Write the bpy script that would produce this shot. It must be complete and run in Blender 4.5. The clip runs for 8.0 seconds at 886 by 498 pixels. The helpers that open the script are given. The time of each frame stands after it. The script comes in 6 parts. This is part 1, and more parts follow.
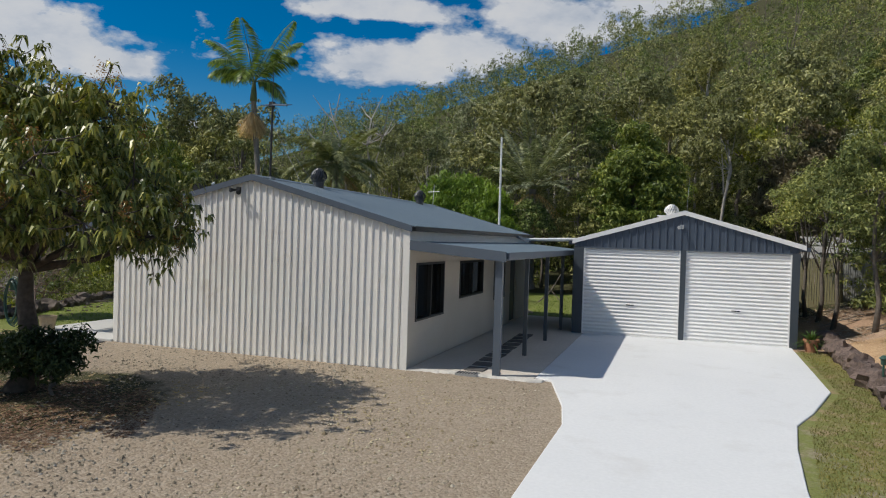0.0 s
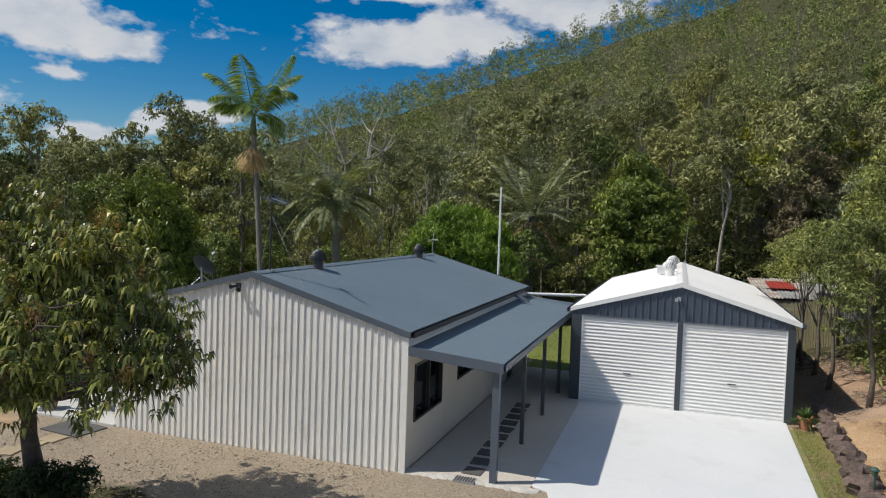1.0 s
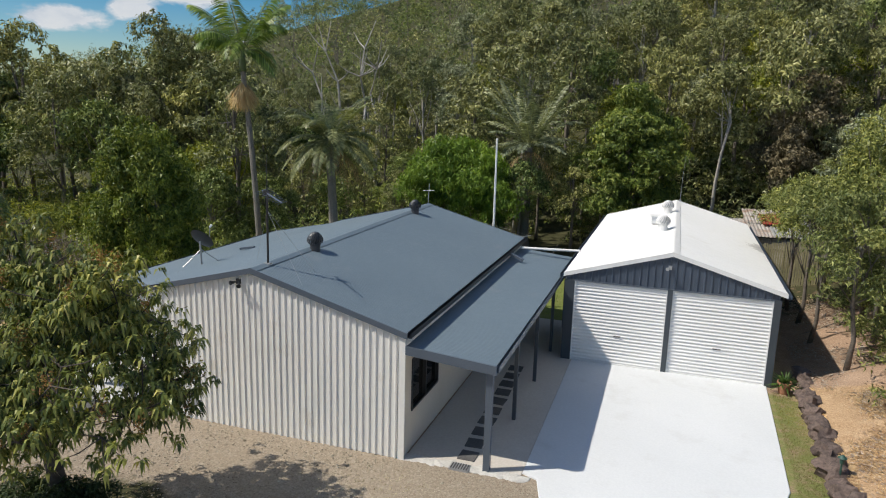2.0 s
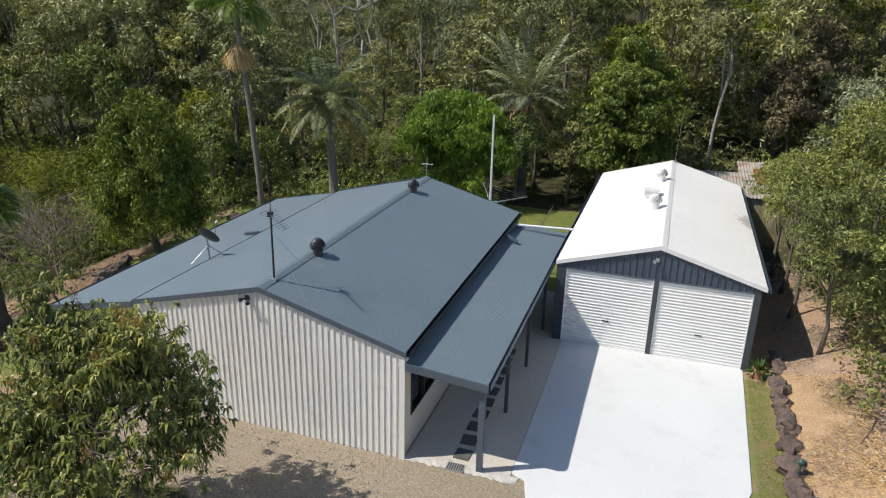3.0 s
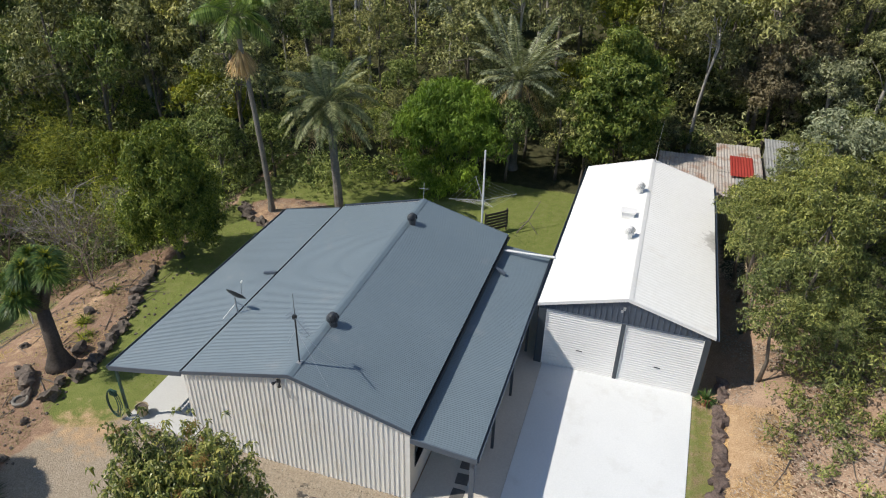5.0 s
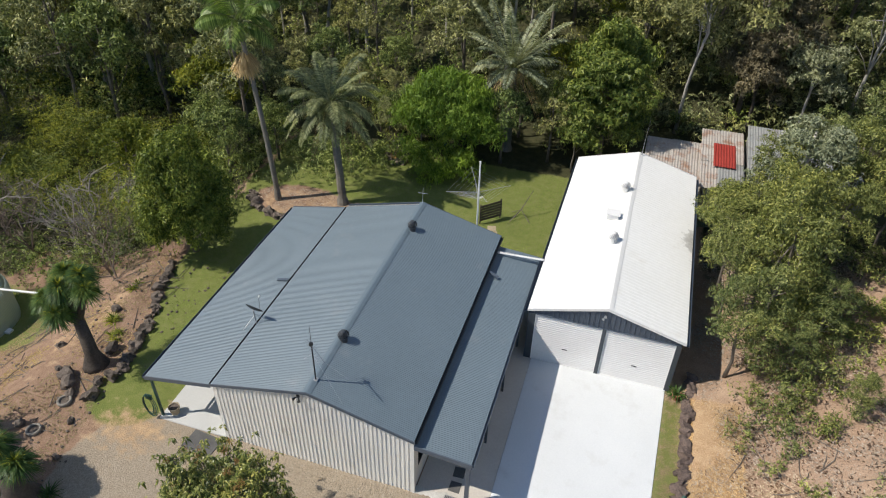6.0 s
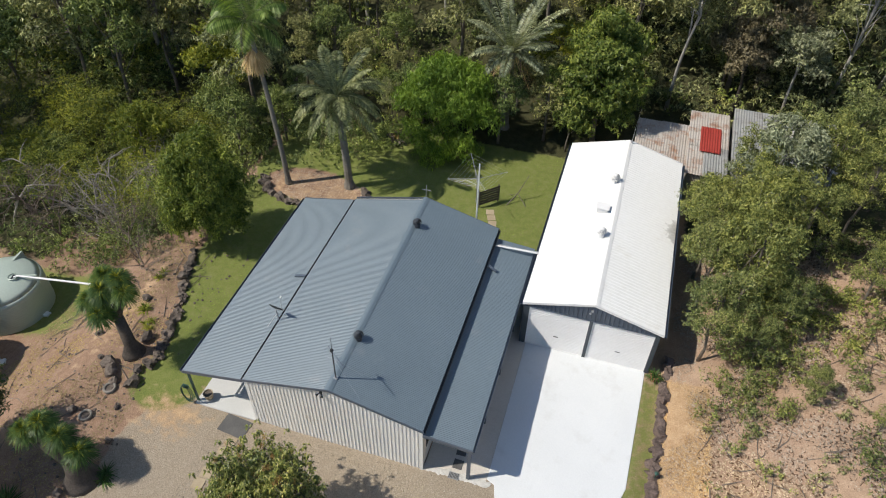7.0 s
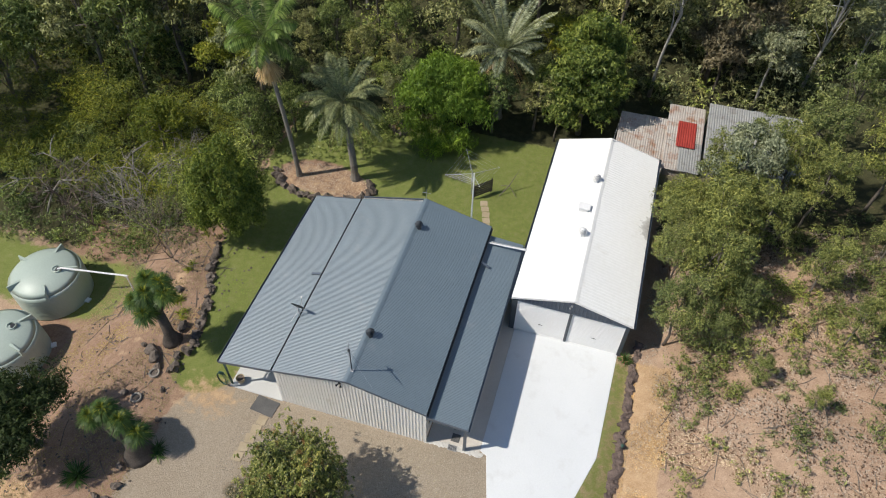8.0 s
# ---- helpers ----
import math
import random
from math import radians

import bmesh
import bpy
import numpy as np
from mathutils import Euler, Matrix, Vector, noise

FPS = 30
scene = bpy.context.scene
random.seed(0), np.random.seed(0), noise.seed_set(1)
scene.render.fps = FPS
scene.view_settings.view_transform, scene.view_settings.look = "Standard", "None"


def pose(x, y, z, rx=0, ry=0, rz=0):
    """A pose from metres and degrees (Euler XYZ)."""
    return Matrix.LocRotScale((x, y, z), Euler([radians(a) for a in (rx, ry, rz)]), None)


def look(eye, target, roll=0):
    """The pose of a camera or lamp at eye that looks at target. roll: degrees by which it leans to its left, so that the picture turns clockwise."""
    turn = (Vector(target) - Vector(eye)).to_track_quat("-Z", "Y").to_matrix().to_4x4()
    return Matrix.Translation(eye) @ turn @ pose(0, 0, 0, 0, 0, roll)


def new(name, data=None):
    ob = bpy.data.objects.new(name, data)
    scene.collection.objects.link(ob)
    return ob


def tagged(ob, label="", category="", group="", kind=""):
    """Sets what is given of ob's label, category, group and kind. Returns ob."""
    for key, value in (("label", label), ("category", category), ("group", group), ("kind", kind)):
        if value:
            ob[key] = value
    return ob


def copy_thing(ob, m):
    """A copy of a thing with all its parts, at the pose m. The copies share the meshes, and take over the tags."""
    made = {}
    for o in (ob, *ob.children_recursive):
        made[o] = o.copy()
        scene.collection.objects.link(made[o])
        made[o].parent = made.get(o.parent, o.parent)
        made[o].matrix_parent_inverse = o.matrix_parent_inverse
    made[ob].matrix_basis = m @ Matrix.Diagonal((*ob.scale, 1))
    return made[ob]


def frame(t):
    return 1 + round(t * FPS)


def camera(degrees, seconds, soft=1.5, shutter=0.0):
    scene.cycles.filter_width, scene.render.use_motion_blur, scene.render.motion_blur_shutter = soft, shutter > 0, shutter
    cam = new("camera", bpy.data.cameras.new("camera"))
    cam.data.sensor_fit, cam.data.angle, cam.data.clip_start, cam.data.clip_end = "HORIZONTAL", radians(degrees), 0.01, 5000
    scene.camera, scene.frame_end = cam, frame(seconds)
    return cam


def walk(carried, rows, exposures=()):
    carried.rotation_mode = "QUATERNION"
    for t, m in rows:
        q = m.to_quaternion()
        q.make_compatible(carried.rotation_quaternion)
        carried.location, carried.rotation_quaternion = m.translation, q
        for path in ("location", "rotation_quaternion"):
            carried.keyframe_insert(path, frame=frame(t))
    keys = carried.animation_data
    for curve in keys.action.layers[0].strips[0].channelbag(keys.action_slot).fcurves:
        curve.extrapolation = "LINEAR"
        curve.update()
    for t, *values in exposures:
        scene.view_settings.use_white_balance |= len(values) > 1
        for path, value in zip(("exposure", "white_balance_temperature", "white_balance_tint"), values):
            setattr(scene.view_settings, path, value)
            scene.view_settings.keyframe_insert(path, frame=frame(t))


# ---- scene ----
cam = camera(65.5, 8.0, soft=1.1)
PATH = [
    (0, (5.138, -13.033, 2.698), (4.498, -11.139, 2.668), 1.8),
    (0.5, (5.055, -13.049, 3.754), (4.422, -11.152, 3.724), 2.1),
    (1, (5.112, -13.088, 5.247), (4.473, -11.195, 5.164), 2.0),
    (1.5, (5.101, -13.074, 6.476), (4.471, -11.19, 6.237), 1.8),
    (2, (5.074, -13.03, 7.656), (4.464, -11.169, 7.251), 1.6),
    (3.5, (5.176, -13.123, 12.337), (4.604, -11.364, 11.577), 1.3),
    (4, (5.205, -13.096, 14.272), (4.641, -11.358, 13.457), 1.1),
    (4.5, (5.121, -13.194, 15.67), (4.582, -11.501, 14.752), 1.2),
    (6, (4.87, -13.24, 21.605), (4.411, -11.719, 20.389), 1.3),
    (6.5, (4.792, -13.235, 23.541), (4.357, -11.775, 22.244), 1.3),
    (7, (4.574, -13.282, 25.815), (4.167, -11.895, 24.432), 1.2),
    (7.5, (4.493, -13.469, 28.423), (4.112, -12.148, 26.97), 1.2),
    (8, (4.484, -13.735, 31.261), (4.133, -12.485, 29.74), 1.4),
]
walk(cam, [(t, look(eye, target, roll)) for t, eye, target, roll in PATH],
     [(0, -0.33), (0.5, -0.3), (1, -0.22), (1.5, -0.14), (2.2, -0.06), (3.5, -0.02), (8, -0.06)])

# ---- world and sun ----
world = bpy.data.worlds.new("world")
scene.world = world
world.use_nodes = True
wn = world.node_tree.nodes
wn.clear()
sky = wn.new("ShaderNodeTexSky")
sky.sky_type = "NISHITA"
sky.sun_disc = False
SUN_DIR = Vector((-1.72, -0.87, 2.37)).normalized()   # towards the sun
sky.sun_elevation = math.asin(SUN_DIR.z)
sky.sun_rotation = math.atan2(SUN_DIR.x, SUN_DIR.y)
sky.altitude, sky.air_density, sky.dust_density, sky.ozone_density = 400, 1.05, 0.3, 3.0
wbg = wn.new("ShaderNodeBackground")
wbg.inputs["Strength"].default_value = 0.078
wout = wn.new("ShaderNodeOutputWorld")
whs = wn.new("ShaderNodeHueSaturation")
whs.inputs["Saturation"].default_value, whs.inputs["Value"].default_value = 1.6, 1.14
world.node_tree.links.new(sky.outputs[0], whs.inputs["Color"])
world.node_tree.links.new(whs.outputs[0], wbg.inputs[0])
world.node_tree.links.new(wbg.outputs[0], wout.inputs[0])
sun = new("sun", bpy.data.lights.new("sun", "SUN"))
sun.data.energy, sun.data.angle, sun.data.color = 4.65, radians(0.53), (1.0, 0.94, 0.84)
sun.matrix_world = look(SUN_DIR * 100, (0, 0, 0))

# ---- materials ----
def nodes_of(name):
    m = bpy.data.materials.new(name)
    m.use_nodes = True
    nt = m.node_tree
    return m, nt, nt.nodes["Principled BSDF"]


def link(nt, a, b):
    nt.links.new(a, b)


def noise_node(nt, scale, detail=4.0, rough=0.55, coord="Object"):
    tc = nt.nodes.new("ShaderNodeTexCoord")
    n = nt.nodes.new("ShaderNodeTexNoise")
    n.inputs["Scale"].default_value, n.inputs["Detail"].default_value, n.inputs["Roughness"].default_value = scale, detail, rough
    link(nt, tc.outputs[coord], n.inputs["Vector"])
    return n


def ramp(nt, source, stops):
    r = nt.nodes.new("ShaderNodeValToRGB")
    e = r.color_ramp.elements
    while len(e) < len(stops):
        e.new(0.5)
    for k, (p, c) in zip(e, stops):
        k.position, k.color = p, (*c, 1.0)
    link(nt, source, r.inputs[0])
    return r


def mixc(nt, fac, a, b, mode="MIX"):
    m = nt.nodes.new("ShaderNodeMix")
    m.data_type, m.blend_type = "RGBA", mode
    for sock, v in ((m.inputs[0], fac), (m.inputs[6], a), (m.inputs[7], b)):
        if isinstance(v, (int, float)):
            sock.default_value = v
        elif isinstance(v, tuple):
            sock.default_value = (*v, 1.0)
        else:
            link(nt, v, sock)
    return m.outputs[2]


def bump(nt, bsdf, height, strength, distance):
    b = nt.nodes.new("ShaderNodeBump")
    b.inputs["Strength"].default_value, b.inputs["Distance"].default_value = strength, distance
    link(nt, height, b.inputs["Height"])
    link(nt, b.outputs[0], bsdf.inputs["Normal"])


def surface(name, c1, c2, big=0.6, fine=25.0, rough=0.6, metal=0.0, relief=0.2, depth=0.004, spec=0.5, dirt=None, dirt_at=(0.55, 0.75)):
    """Two-scale colour with fine relief; dirt: a colour of stains with a shape of their own."""
    m, nt, p = nodes_of(name)
    a, b = noise_node(nt, big, 5), noise_node(nt, fine, 4)
    f = nt.nodes.new("ShaderNodeMath")
    f.operation = "MULTIPLY_ADD"
    f.inputs[1].default_value = 0.5
    link(nt, a.outputs[0], f.inputs[0])
    h = nt.nodes.new("ShaderNodeMath")
    h.operation = "MULTIPLY"
    h.inputs[1].default_value = 0.5
    link(nt, b.outputs[0], h.inputs[0])
    link(nt, h.outputs[0], f.inputs[2])
    col = ramp(nt, f.outputs[0], [(0.35, c1), (0.65, c2)]).outputs[0]
    if dirt:
        d = noise_node(nt, big * 2.3, 8, 0.65)
        mask = ramp(nt, d.outputs[0], [(dirt_at[0], (0, 0, 0)), (dirt_at[1], (1, 1, 1))])
        col = mixc(nt, mask.outputs[0], col, dirt)
    link(nt, col, p.inputs["Base Color"])
    p.inputs["Roughness"].default_value, p.inputs["Metallic"].default_value = rough, metal
    p.inputs["Specular IOR Level"].default_value = spec
    bump(nt, p, b.outputs[0], relief, depth)
    return m


def leafy(name, cols, rough=0.5, trans=0.16, spec=0.2):
    """Foliage: every leaf takes its own tone."""
    m, nt, p = nodes_of(name)
    g = nt.nodes.new("ShaderNodeNewGeometry")
    n = noise_node(nt, 0.5, 2)
    f = nt.nodes.new("ShaderNodeMath")
    f.operation = "MULTIPLY_ADD"
    f.inputs[1].default_value, f.inputs[2].default_value = 0.65, -0.08
    link(nt, g.outputs["Random Per Island"], f.inputs[0])
    f2 = nt.nodes.new("ShaderNodeMath")
    f2.operation = "MULTIPLY_ADD"
    f2.inputs[1].default_value = 0.45
    link(nt, n.outputs[0], f2.inputs[0])
    link(nt, f.outputs[0], f2.inputs[2])
    col = ramp(nt, f2.outputs[0], [(i / (len(cols) - 1), c) for i, c in enumerate(cols)]).outputs[0]
    oi = nt.nodes.new("ShaderNodeObjectInfo")
    tone = ramp(nt, oi.outputs["Random"], [(0.0, (0.80, 0.86, 0.90)), (0.5, (1.0, 1.0, 1.0)), (1.0, (1.16, 1.12, 0.92))])
    col = mixc(nt, 1.0, col, tone.outputs[0], "MULTIPLY")
    patch = noise_node(nt, 0.13, 3)
    shade = ramp(nt, patch.outputs[0], [(0.32, (0.60, 0.66, 0.70)), (0.5, (1.0, 1.0, 1.0)), (0.68, (1.42, 1.35, 1.05))])
    col = mixc(nt, 1.0, col, shade.outputs[0], "MULTIPLY")
    link(nt, col, p.inputs["Base Color"])
    p.inputs["Roughness"].default_value = rough
    p.inputs["Specular IOR Level"].default_value = spec
    t = nt.nodes.new("ShaderNodeBsdfTranslucent")
    link(nt, mixc(nt, 1.0, col, (1.3, 1.35, 0.5), "MULTIPLY"), t.inputs["Color"])
    mx = nt.nodes.new("ShaderNodeMixShader")
    mx.inputs[0].default_value = trans
    link(nt, p.outputs[0], mx.inputs[1])
    link(nt, t.outputs[0], mx.inputs[2])
    link(nt, mx.outputs[0], nt.nodes["Material Output"].inputs["Surface"])
    return m


def plain(name, c, rough=0.5, metal=0.0, relief=0.08):
    k = tuple(v * 0.86 for v in c)
    return surface(name, k, c, big=1.5, fine=60, rough=rough, metal=metal, relief=relief, depth=0.001)


M_WALL = surface("cream_cladding", (0.80, 0.78, 0.735), (0.86, 0.845, 0.80), 0.5, 9, 0.5, 0, 0.08, 0.002, dirt=(0.56, 0.50, 0.41), dirt_at=(0.58, 0.85))
M_BLOCK = surface("cream_render", (0.62, 0.56, 0.47), (0.70, 0.64, 0.55), 0.8, 30, 0.8, 0, 0.3, 0.003)
M_ROOF = surface("slate_roof", (0.108, 0.147, 0.176), (0.130, 0.174, 0.205), 0.35, 6, 0.48, 0.0, 0.05, 0.001, 1.0, dirt=(0.20, 0.22, 0.235), dirt_at=(0.6, 0.85))
M_TRIM = plain("slate_trim", (0.10, 0.125, 0.16), 0.4)
M_NAVY = plain("blue_cladding", (0.062, 0.082, 0.115), 0.45)
# dark garage steel; also verandah posts, darkened in colour for the shade
M_DARK_AND_SHADED = plain("dark_steel_and_shaded_post", (0.05, 0.062, 0.075), 0.45)
M_WHITE_ROOF = surface("white_roof", (0.79, 0.78, 0.745), (0.85, 0.84, 0.81), 0.25, 5, 0.5, 0, 0.05, 0.001, 0.4, dirt=(0.68, 0.64, 0.57), dirt_at=(0.58, 0.85))


def mildew(m, at, size, colour):
    """A grey smudge of mildew with ragged edges on a sheet, where leaves lie on it."""
    nt = m.node_tree
    p = nt.nodes["Principled BSDF"]
    src = p.inputs["Base Color"].links[0].from_socket
    tc = nt.nodes.new("ShaderNodeTexCoord")
    mp = nt.nodes.new("ShaderNodeMapping")
    mp.vector_type = "TEXTURE"
    mp.inputs["Location"].default_value, mp.inputs["Scale"].default_value = at, size
    link(nt, tc.outputs["Object"], mp.inputs["Vector"])
    ln = nt.nodes.new("ShaderNodeVectorMath")
    ln.operation = "LENGTH"
    link(nt, mp.outputs[0], ln.inputs[0])
    n = noise_node(nt, 1.6, 7, 0.7)
    f = nt.nodes.new("ShaderNodeMath")
    f.operation = "MULTIPLY_ADD"
    f.inputs[1].default_value = 1.3
    link(nt, n.outputs[0], f.inputs[0])
    link(nt, ln.outputs["Value"], f.inputs[2])
    mask = ramp(nt, f.outputs[0], [(0.7, (0.85, 0.85, 0.85)), (1.0, (0.35, 0.35, 0.35)), (1.45, (0, 0, 0))])
    col = mixc(nt, mask.outputs[0], src, colour)
    link(nt, col, p.inputs["Base Color"])


mildew(M_WHITE_ROOF, (6.3, 6.8, 2.8), (1.7, 3.4, 3.0), (0.34, 0.32, 0.29))
M_WHITE = surface("white_door", (0.74, 0.73, 0.71), (0.80, 0.795, 0.78), 0.6, 14, 0.45, 0, 0.05, 0.001)
M_VENT = plain("charcoal_vent", (0.05, 0.056, 0.064), 0.4)
M_LIMB = surface("bleached_limb", (0.18, 0.16, 0.135), (0.35, 0.32, 0.28), 1.2, 8, 0.85, 0, 0.3, 0.01)
M_GALV = plain("galvanised", (0.45, 0.46, 0.47), 0.45, 0.6)
M_PVC = plain("white_pvc", (0.78, 0.78, 0.76), 0.4)
M_BLACK = plain("black_metal", (0.018, 0.02, 0.022), 0.45)
M_DARKIN = plain("dark_interior", (0.02, 0.02, 0.022), 0.9)
M_GREEN = plain("green_steel", (0.03, 0.085, 0.065), 0.45)
M_CONC = surface("pale_concrete", (0.63, 0.645, 0.65), (0.70, 0.712, 0.715), 0.35, 20, 0.75, 0, 0.15, 0.002, 0.3, dirt=(0.56, 0.56, 0.55), dirt_at=(0.55, 0.8))
M_CONC2 = surface("grey_concrete", (0.50, 0.455, 0.40), (0.61, 0.565, 0.505), 0.5, 20, 0.85, 0, 0.2, 0.003)
M_PORCH = surface("porch_concrete", (0.49, 0.49, 0.475), (0.57, 0.57, 0.555), 0.5, 20, 0.8, 0, 0.2, 0.003)
M_PAVER = surface("dark_paver", (0.07, 0.07, 0.07), (0.13, 0.125, 0.12), 1.5, 30, 0.85, 0, 0.3, 0.003)
M_STONE = surface("weathered_stone", (0.05, 0.04, 0.033), (0.20, 0.16, 0.13), 1.2, 12, 0.9, 0, 0.6, 0.02)
M_TANK = surface("pale_green_tank", (0.35, 0.41, 0.355), (0.41, 0.475, 0.415), 0.5, 12, 0.45, 0, 0.05, 0.002)
M_LAVA = surface("lava_rock", (0.06, 0.045, 0.04), (0.20, 0.145, 0.12), 2.5, 16, 0.95, 0, 0.9, 0.03)
M_TIMBER = surface("grey_timber", (0.20, 0.17, 0.13), (0.33, 0.29, 0.23), 1.0, 14, 0.8, 0, 0.3, 0.004)
M_RUST = surface("rusty_iron", (0.42, 0.36, 0.31), (0.55, 0.52, 0.48), 0.7, 9, 0.6, 0.2, 0.1, 0.002, dirt=(0.30, 0.15, 0.08), dirt_at=(0.5, 0.7))
M_GREYIRON = surface("grey_iron", (0.30, 0.30, 0.29), (0.42, 0.42, 0.40), 0.7, 9, 0.55, 0.3, 0.1, 0.002, dirt=(0.2, 0.17, 0.14))
M_RED = surface("red_iron", (0.26, 0.03, 0.022), (0.38, 0.055, 0.04), 0.9, 9, 0.5, 0, 0.1, 0.002)
M_BARK = surface("grey_bark", (0.09, 0.075, 0.06), (0.22, 0.19, 0.16), 1.5, 14, 0.9, 0, 0.7, 0.02)
M_DARKBARK = surface("dark_bark", (0.04, 0.032, 0.026), (0.11, 0.09, 0.075), 1.5, 14, 0.9, 0, 0.6, 0.02)
M_PALEBARK = surface("pale_gum_bark", (0.28, 0.26, 0.23), (0.48, 0.45, 0.41), 1.2, 8, 0.8, 0, 0.3, 0.01)
M_PALMBARK = surface("palm_bark", (0.13, 0.12, 0.10), (0.26, 0.24, 0.21), 1.5, 16, 0.9, 0, 0.5, 0.02)
M_PALING = surface("yellowed_paling", (0.26, 0.24, 0.13), (0.42, 0.38, 0.23), 1.4, 14, 0.85, 0, 0.3, 0.004)
M_DULL = surface("dull_stone", (0.20, 0.18, 0.15), (0.32, 0.29, 0.25), 1.5, 20, 0.9, 0, 0.3, 0.006)
M_PALESTONE = surface("pale_stone", (0.45, 0.43, 0.39), (0.62, 0.60, 0.56), 2.0, 20, 0.9, 0, 0.4, 0.01)
M_FLAG = surface("sandstone", (0.33, 0.26, 0.165), (0.43, 0.35, 0.24), 1.5, 18, 0.85, 0, 0.3, 0.004)
M_TERRA = surface("terracotta", (0.30, 0.13, 0.07), (0.42, 0.21, 0.12), 2, 20, 0.85, 0, 0.2, 0.002)
M_GLASS, _nt, _p = nodes_of("window_glass")
_p.inputs["Base Color"].default_value = (0.02, 0.022, 0.025, 1)
_p.inputs["Roughness"].default_value = 0.03
_p.inputs["Transmission Weight"].default_value = 0.6

M_TWIG = surface("brown_twigs", (0.10, 0.075, 0.06), (0.24, 0.185, 0.15), 1.5, 14, 0.9, 0, 0.5, 0.01)
L_MANGO = leafy("mango_leaves", [(0.036, 0.056, 0.016), (0.105, 0.138, 0.035), (0.265, 0.280, 0.078), (0.60, 0.53, 0.22)], 0.4, 0.16, 0.4)
L_GUM = leafy("gum_leaves", [(0.052, 0.061, 0.026), (0.155, 0.165, 0.067), (0.372, 0.372, 0.158), (0.67, 0.637, 0.326)], 0.45, 0.13, 0.22)
L_GREY = leafy("grey_gum_leaves", [(0.058, 0.068, 0.038), (0.174, 0.189, 0.106), (0.377, 0.391, 0.233), (0.65, 0.638, 0.408)], 0.45, 0.14, 0.22)
L_BANK = leafy("sapling_leaves", [(0.045, 0.059, 0.02), (0.121, 0.148, 0.047), (0.302, 0.323, 0.108), (0.582, 0.541, 0.198)], 0.45, 0.16, 0.22)
L_DARK = leafy("dark_leaves", [(0.027, 0.044, 0.014), (0.094, 0.131, 0.038), (0.267, 0.316, 0.095), (0.558, 0.585, 0.22)], 0.43, 0.14, 0.24)
L_OAK = leafy("she_oak_needles", [(0.055, 0.046, 0.028), (0.135, 0.112, 0.066), (0.255, 0.215, 0.130), (0.40, 0.35, 0.23)], 0.55, 0.12, 0.2)
L_LYCHEE = leafy("lychee_leaves", [(0.03, 0.052, 0.011), (0.092, 0.134, 0.026), (0.217, 0.263, 0.054), (0.458, 0.462, 0.111)], 0.45, 0.19, 0.25)
L_BUSH = leafy("bush_leaves", [(0.018, 0.032, 0.012), (0.035, 0.055, 0.02), (0.06, 0.085, 0.03), (0.11, 0.13, 0.05)], trans=0.2)
L_BRIGHT = leafy("bright_leaves", [(0.068, 0.116, 0.018), (0.16, 0.245, 0.034), (0.27, 0.374, 0.055), (0.407, 0.495, 0.083)], 0.46, 0.28, 0.25)
L_YELLOW = leafy("yellow_leaves", [(0.045, 0.067, 0.014), (0.134, 0.162, 0.026), (0.286, 0.297, 0.045), (0.526, 0.464, 0.075)], 0.5, 0.24, 0.15)
L_PALM = leafy("palm_leaflets", [(0.083, 0.1, 0.041), (0.176, 0.194, 0.083), (0.292, 0.31, 0.144), (0.506, 0.483, 0.261)], 0.45, 0.18, 0.25)
L_KING = leafy("king_palm_leaflets", [(0.064, 0.106, 0.022), (0.166, 0.244, 0.046), (0.346, 0.425, 0.094), (0.589, 0.625, 0.165)], 0.42, 0.22, 0.25)
L_BROOM = leafy("palm_broom", [(0.36, 0.25, 0.13), (0.52, 0.39, 0.23), (0.66, 0.54, 0.36)], 0.7, 0.2, 0.2)
L_LITTER = leafy("fallen_leaves", [(0.20, 0.13, 0.09), (0.38, 0.28, 0.21), (0.56, 0.45, 0.36), (0.74, 0.65, 0.56)], 0.7, 0.1, 0.3)
L_DRY = leafy("dry_fronds", [(0.24, 0.16, 0.085), (0.38, 0.27, 0.15), (0.52, 0.40, 0.25)], 0.7, 0.25)
L_STRAP = leafy("strap_leaves", [(0.035, 0.075, 0.02), (0.06, 0.115, 0.03), (0.10, 0.16, 0.045), (0.17, 0.20, 0.08)], 0.4, 0.25)
L_GRASS = leafy("grass_blades", [(0.085, 0.140, 0.026), (0.135, 0.205, 0.038), (0.195, 0.260, 0.055), (0.285, 0.320, 0.095)], 0.6, 0.3, 0.2)
M_PEBBLE = leafy("pebbles", [(0.150, 0.114, 0.088), (0.282, 0.229, 0.167), (0.405, 0.343, 0.264), (0.616, 0.572, 0.510)], 0.9, 0.0, 0.05)
M_MULCH = leafy("dark_mulch", [(0.06, 0.035, 0.022), (0.12, 0.07, 0.045), (0.20, 0.13, 0.09), (0.32, 0.24, 0.18)], 0.85, 0.0, 0.2)
M_CHIP = leafy("bark_chips", [(0.24, 0.14, 0.075), (0.42, 0.27, 0.145), (0.58, 0.42, 0.25), (0.76, 0.62, 0.42)], 0.85, 0.0, 0.2)
L_VERGE = leafy("verge_blades", [(0.11, 0.11, 0.045), (0.17, 0.165, 0.065), (0.24, 0.22, 0.095), (0.33, 0.28, 0.14)], 0.6, 0.3, 0.2)
L_FLOWER = leafy("mango_flower", [(0.24, 0.12, 0.05), (0.33, 0.20, 0.08)], 0.7, 0.2)


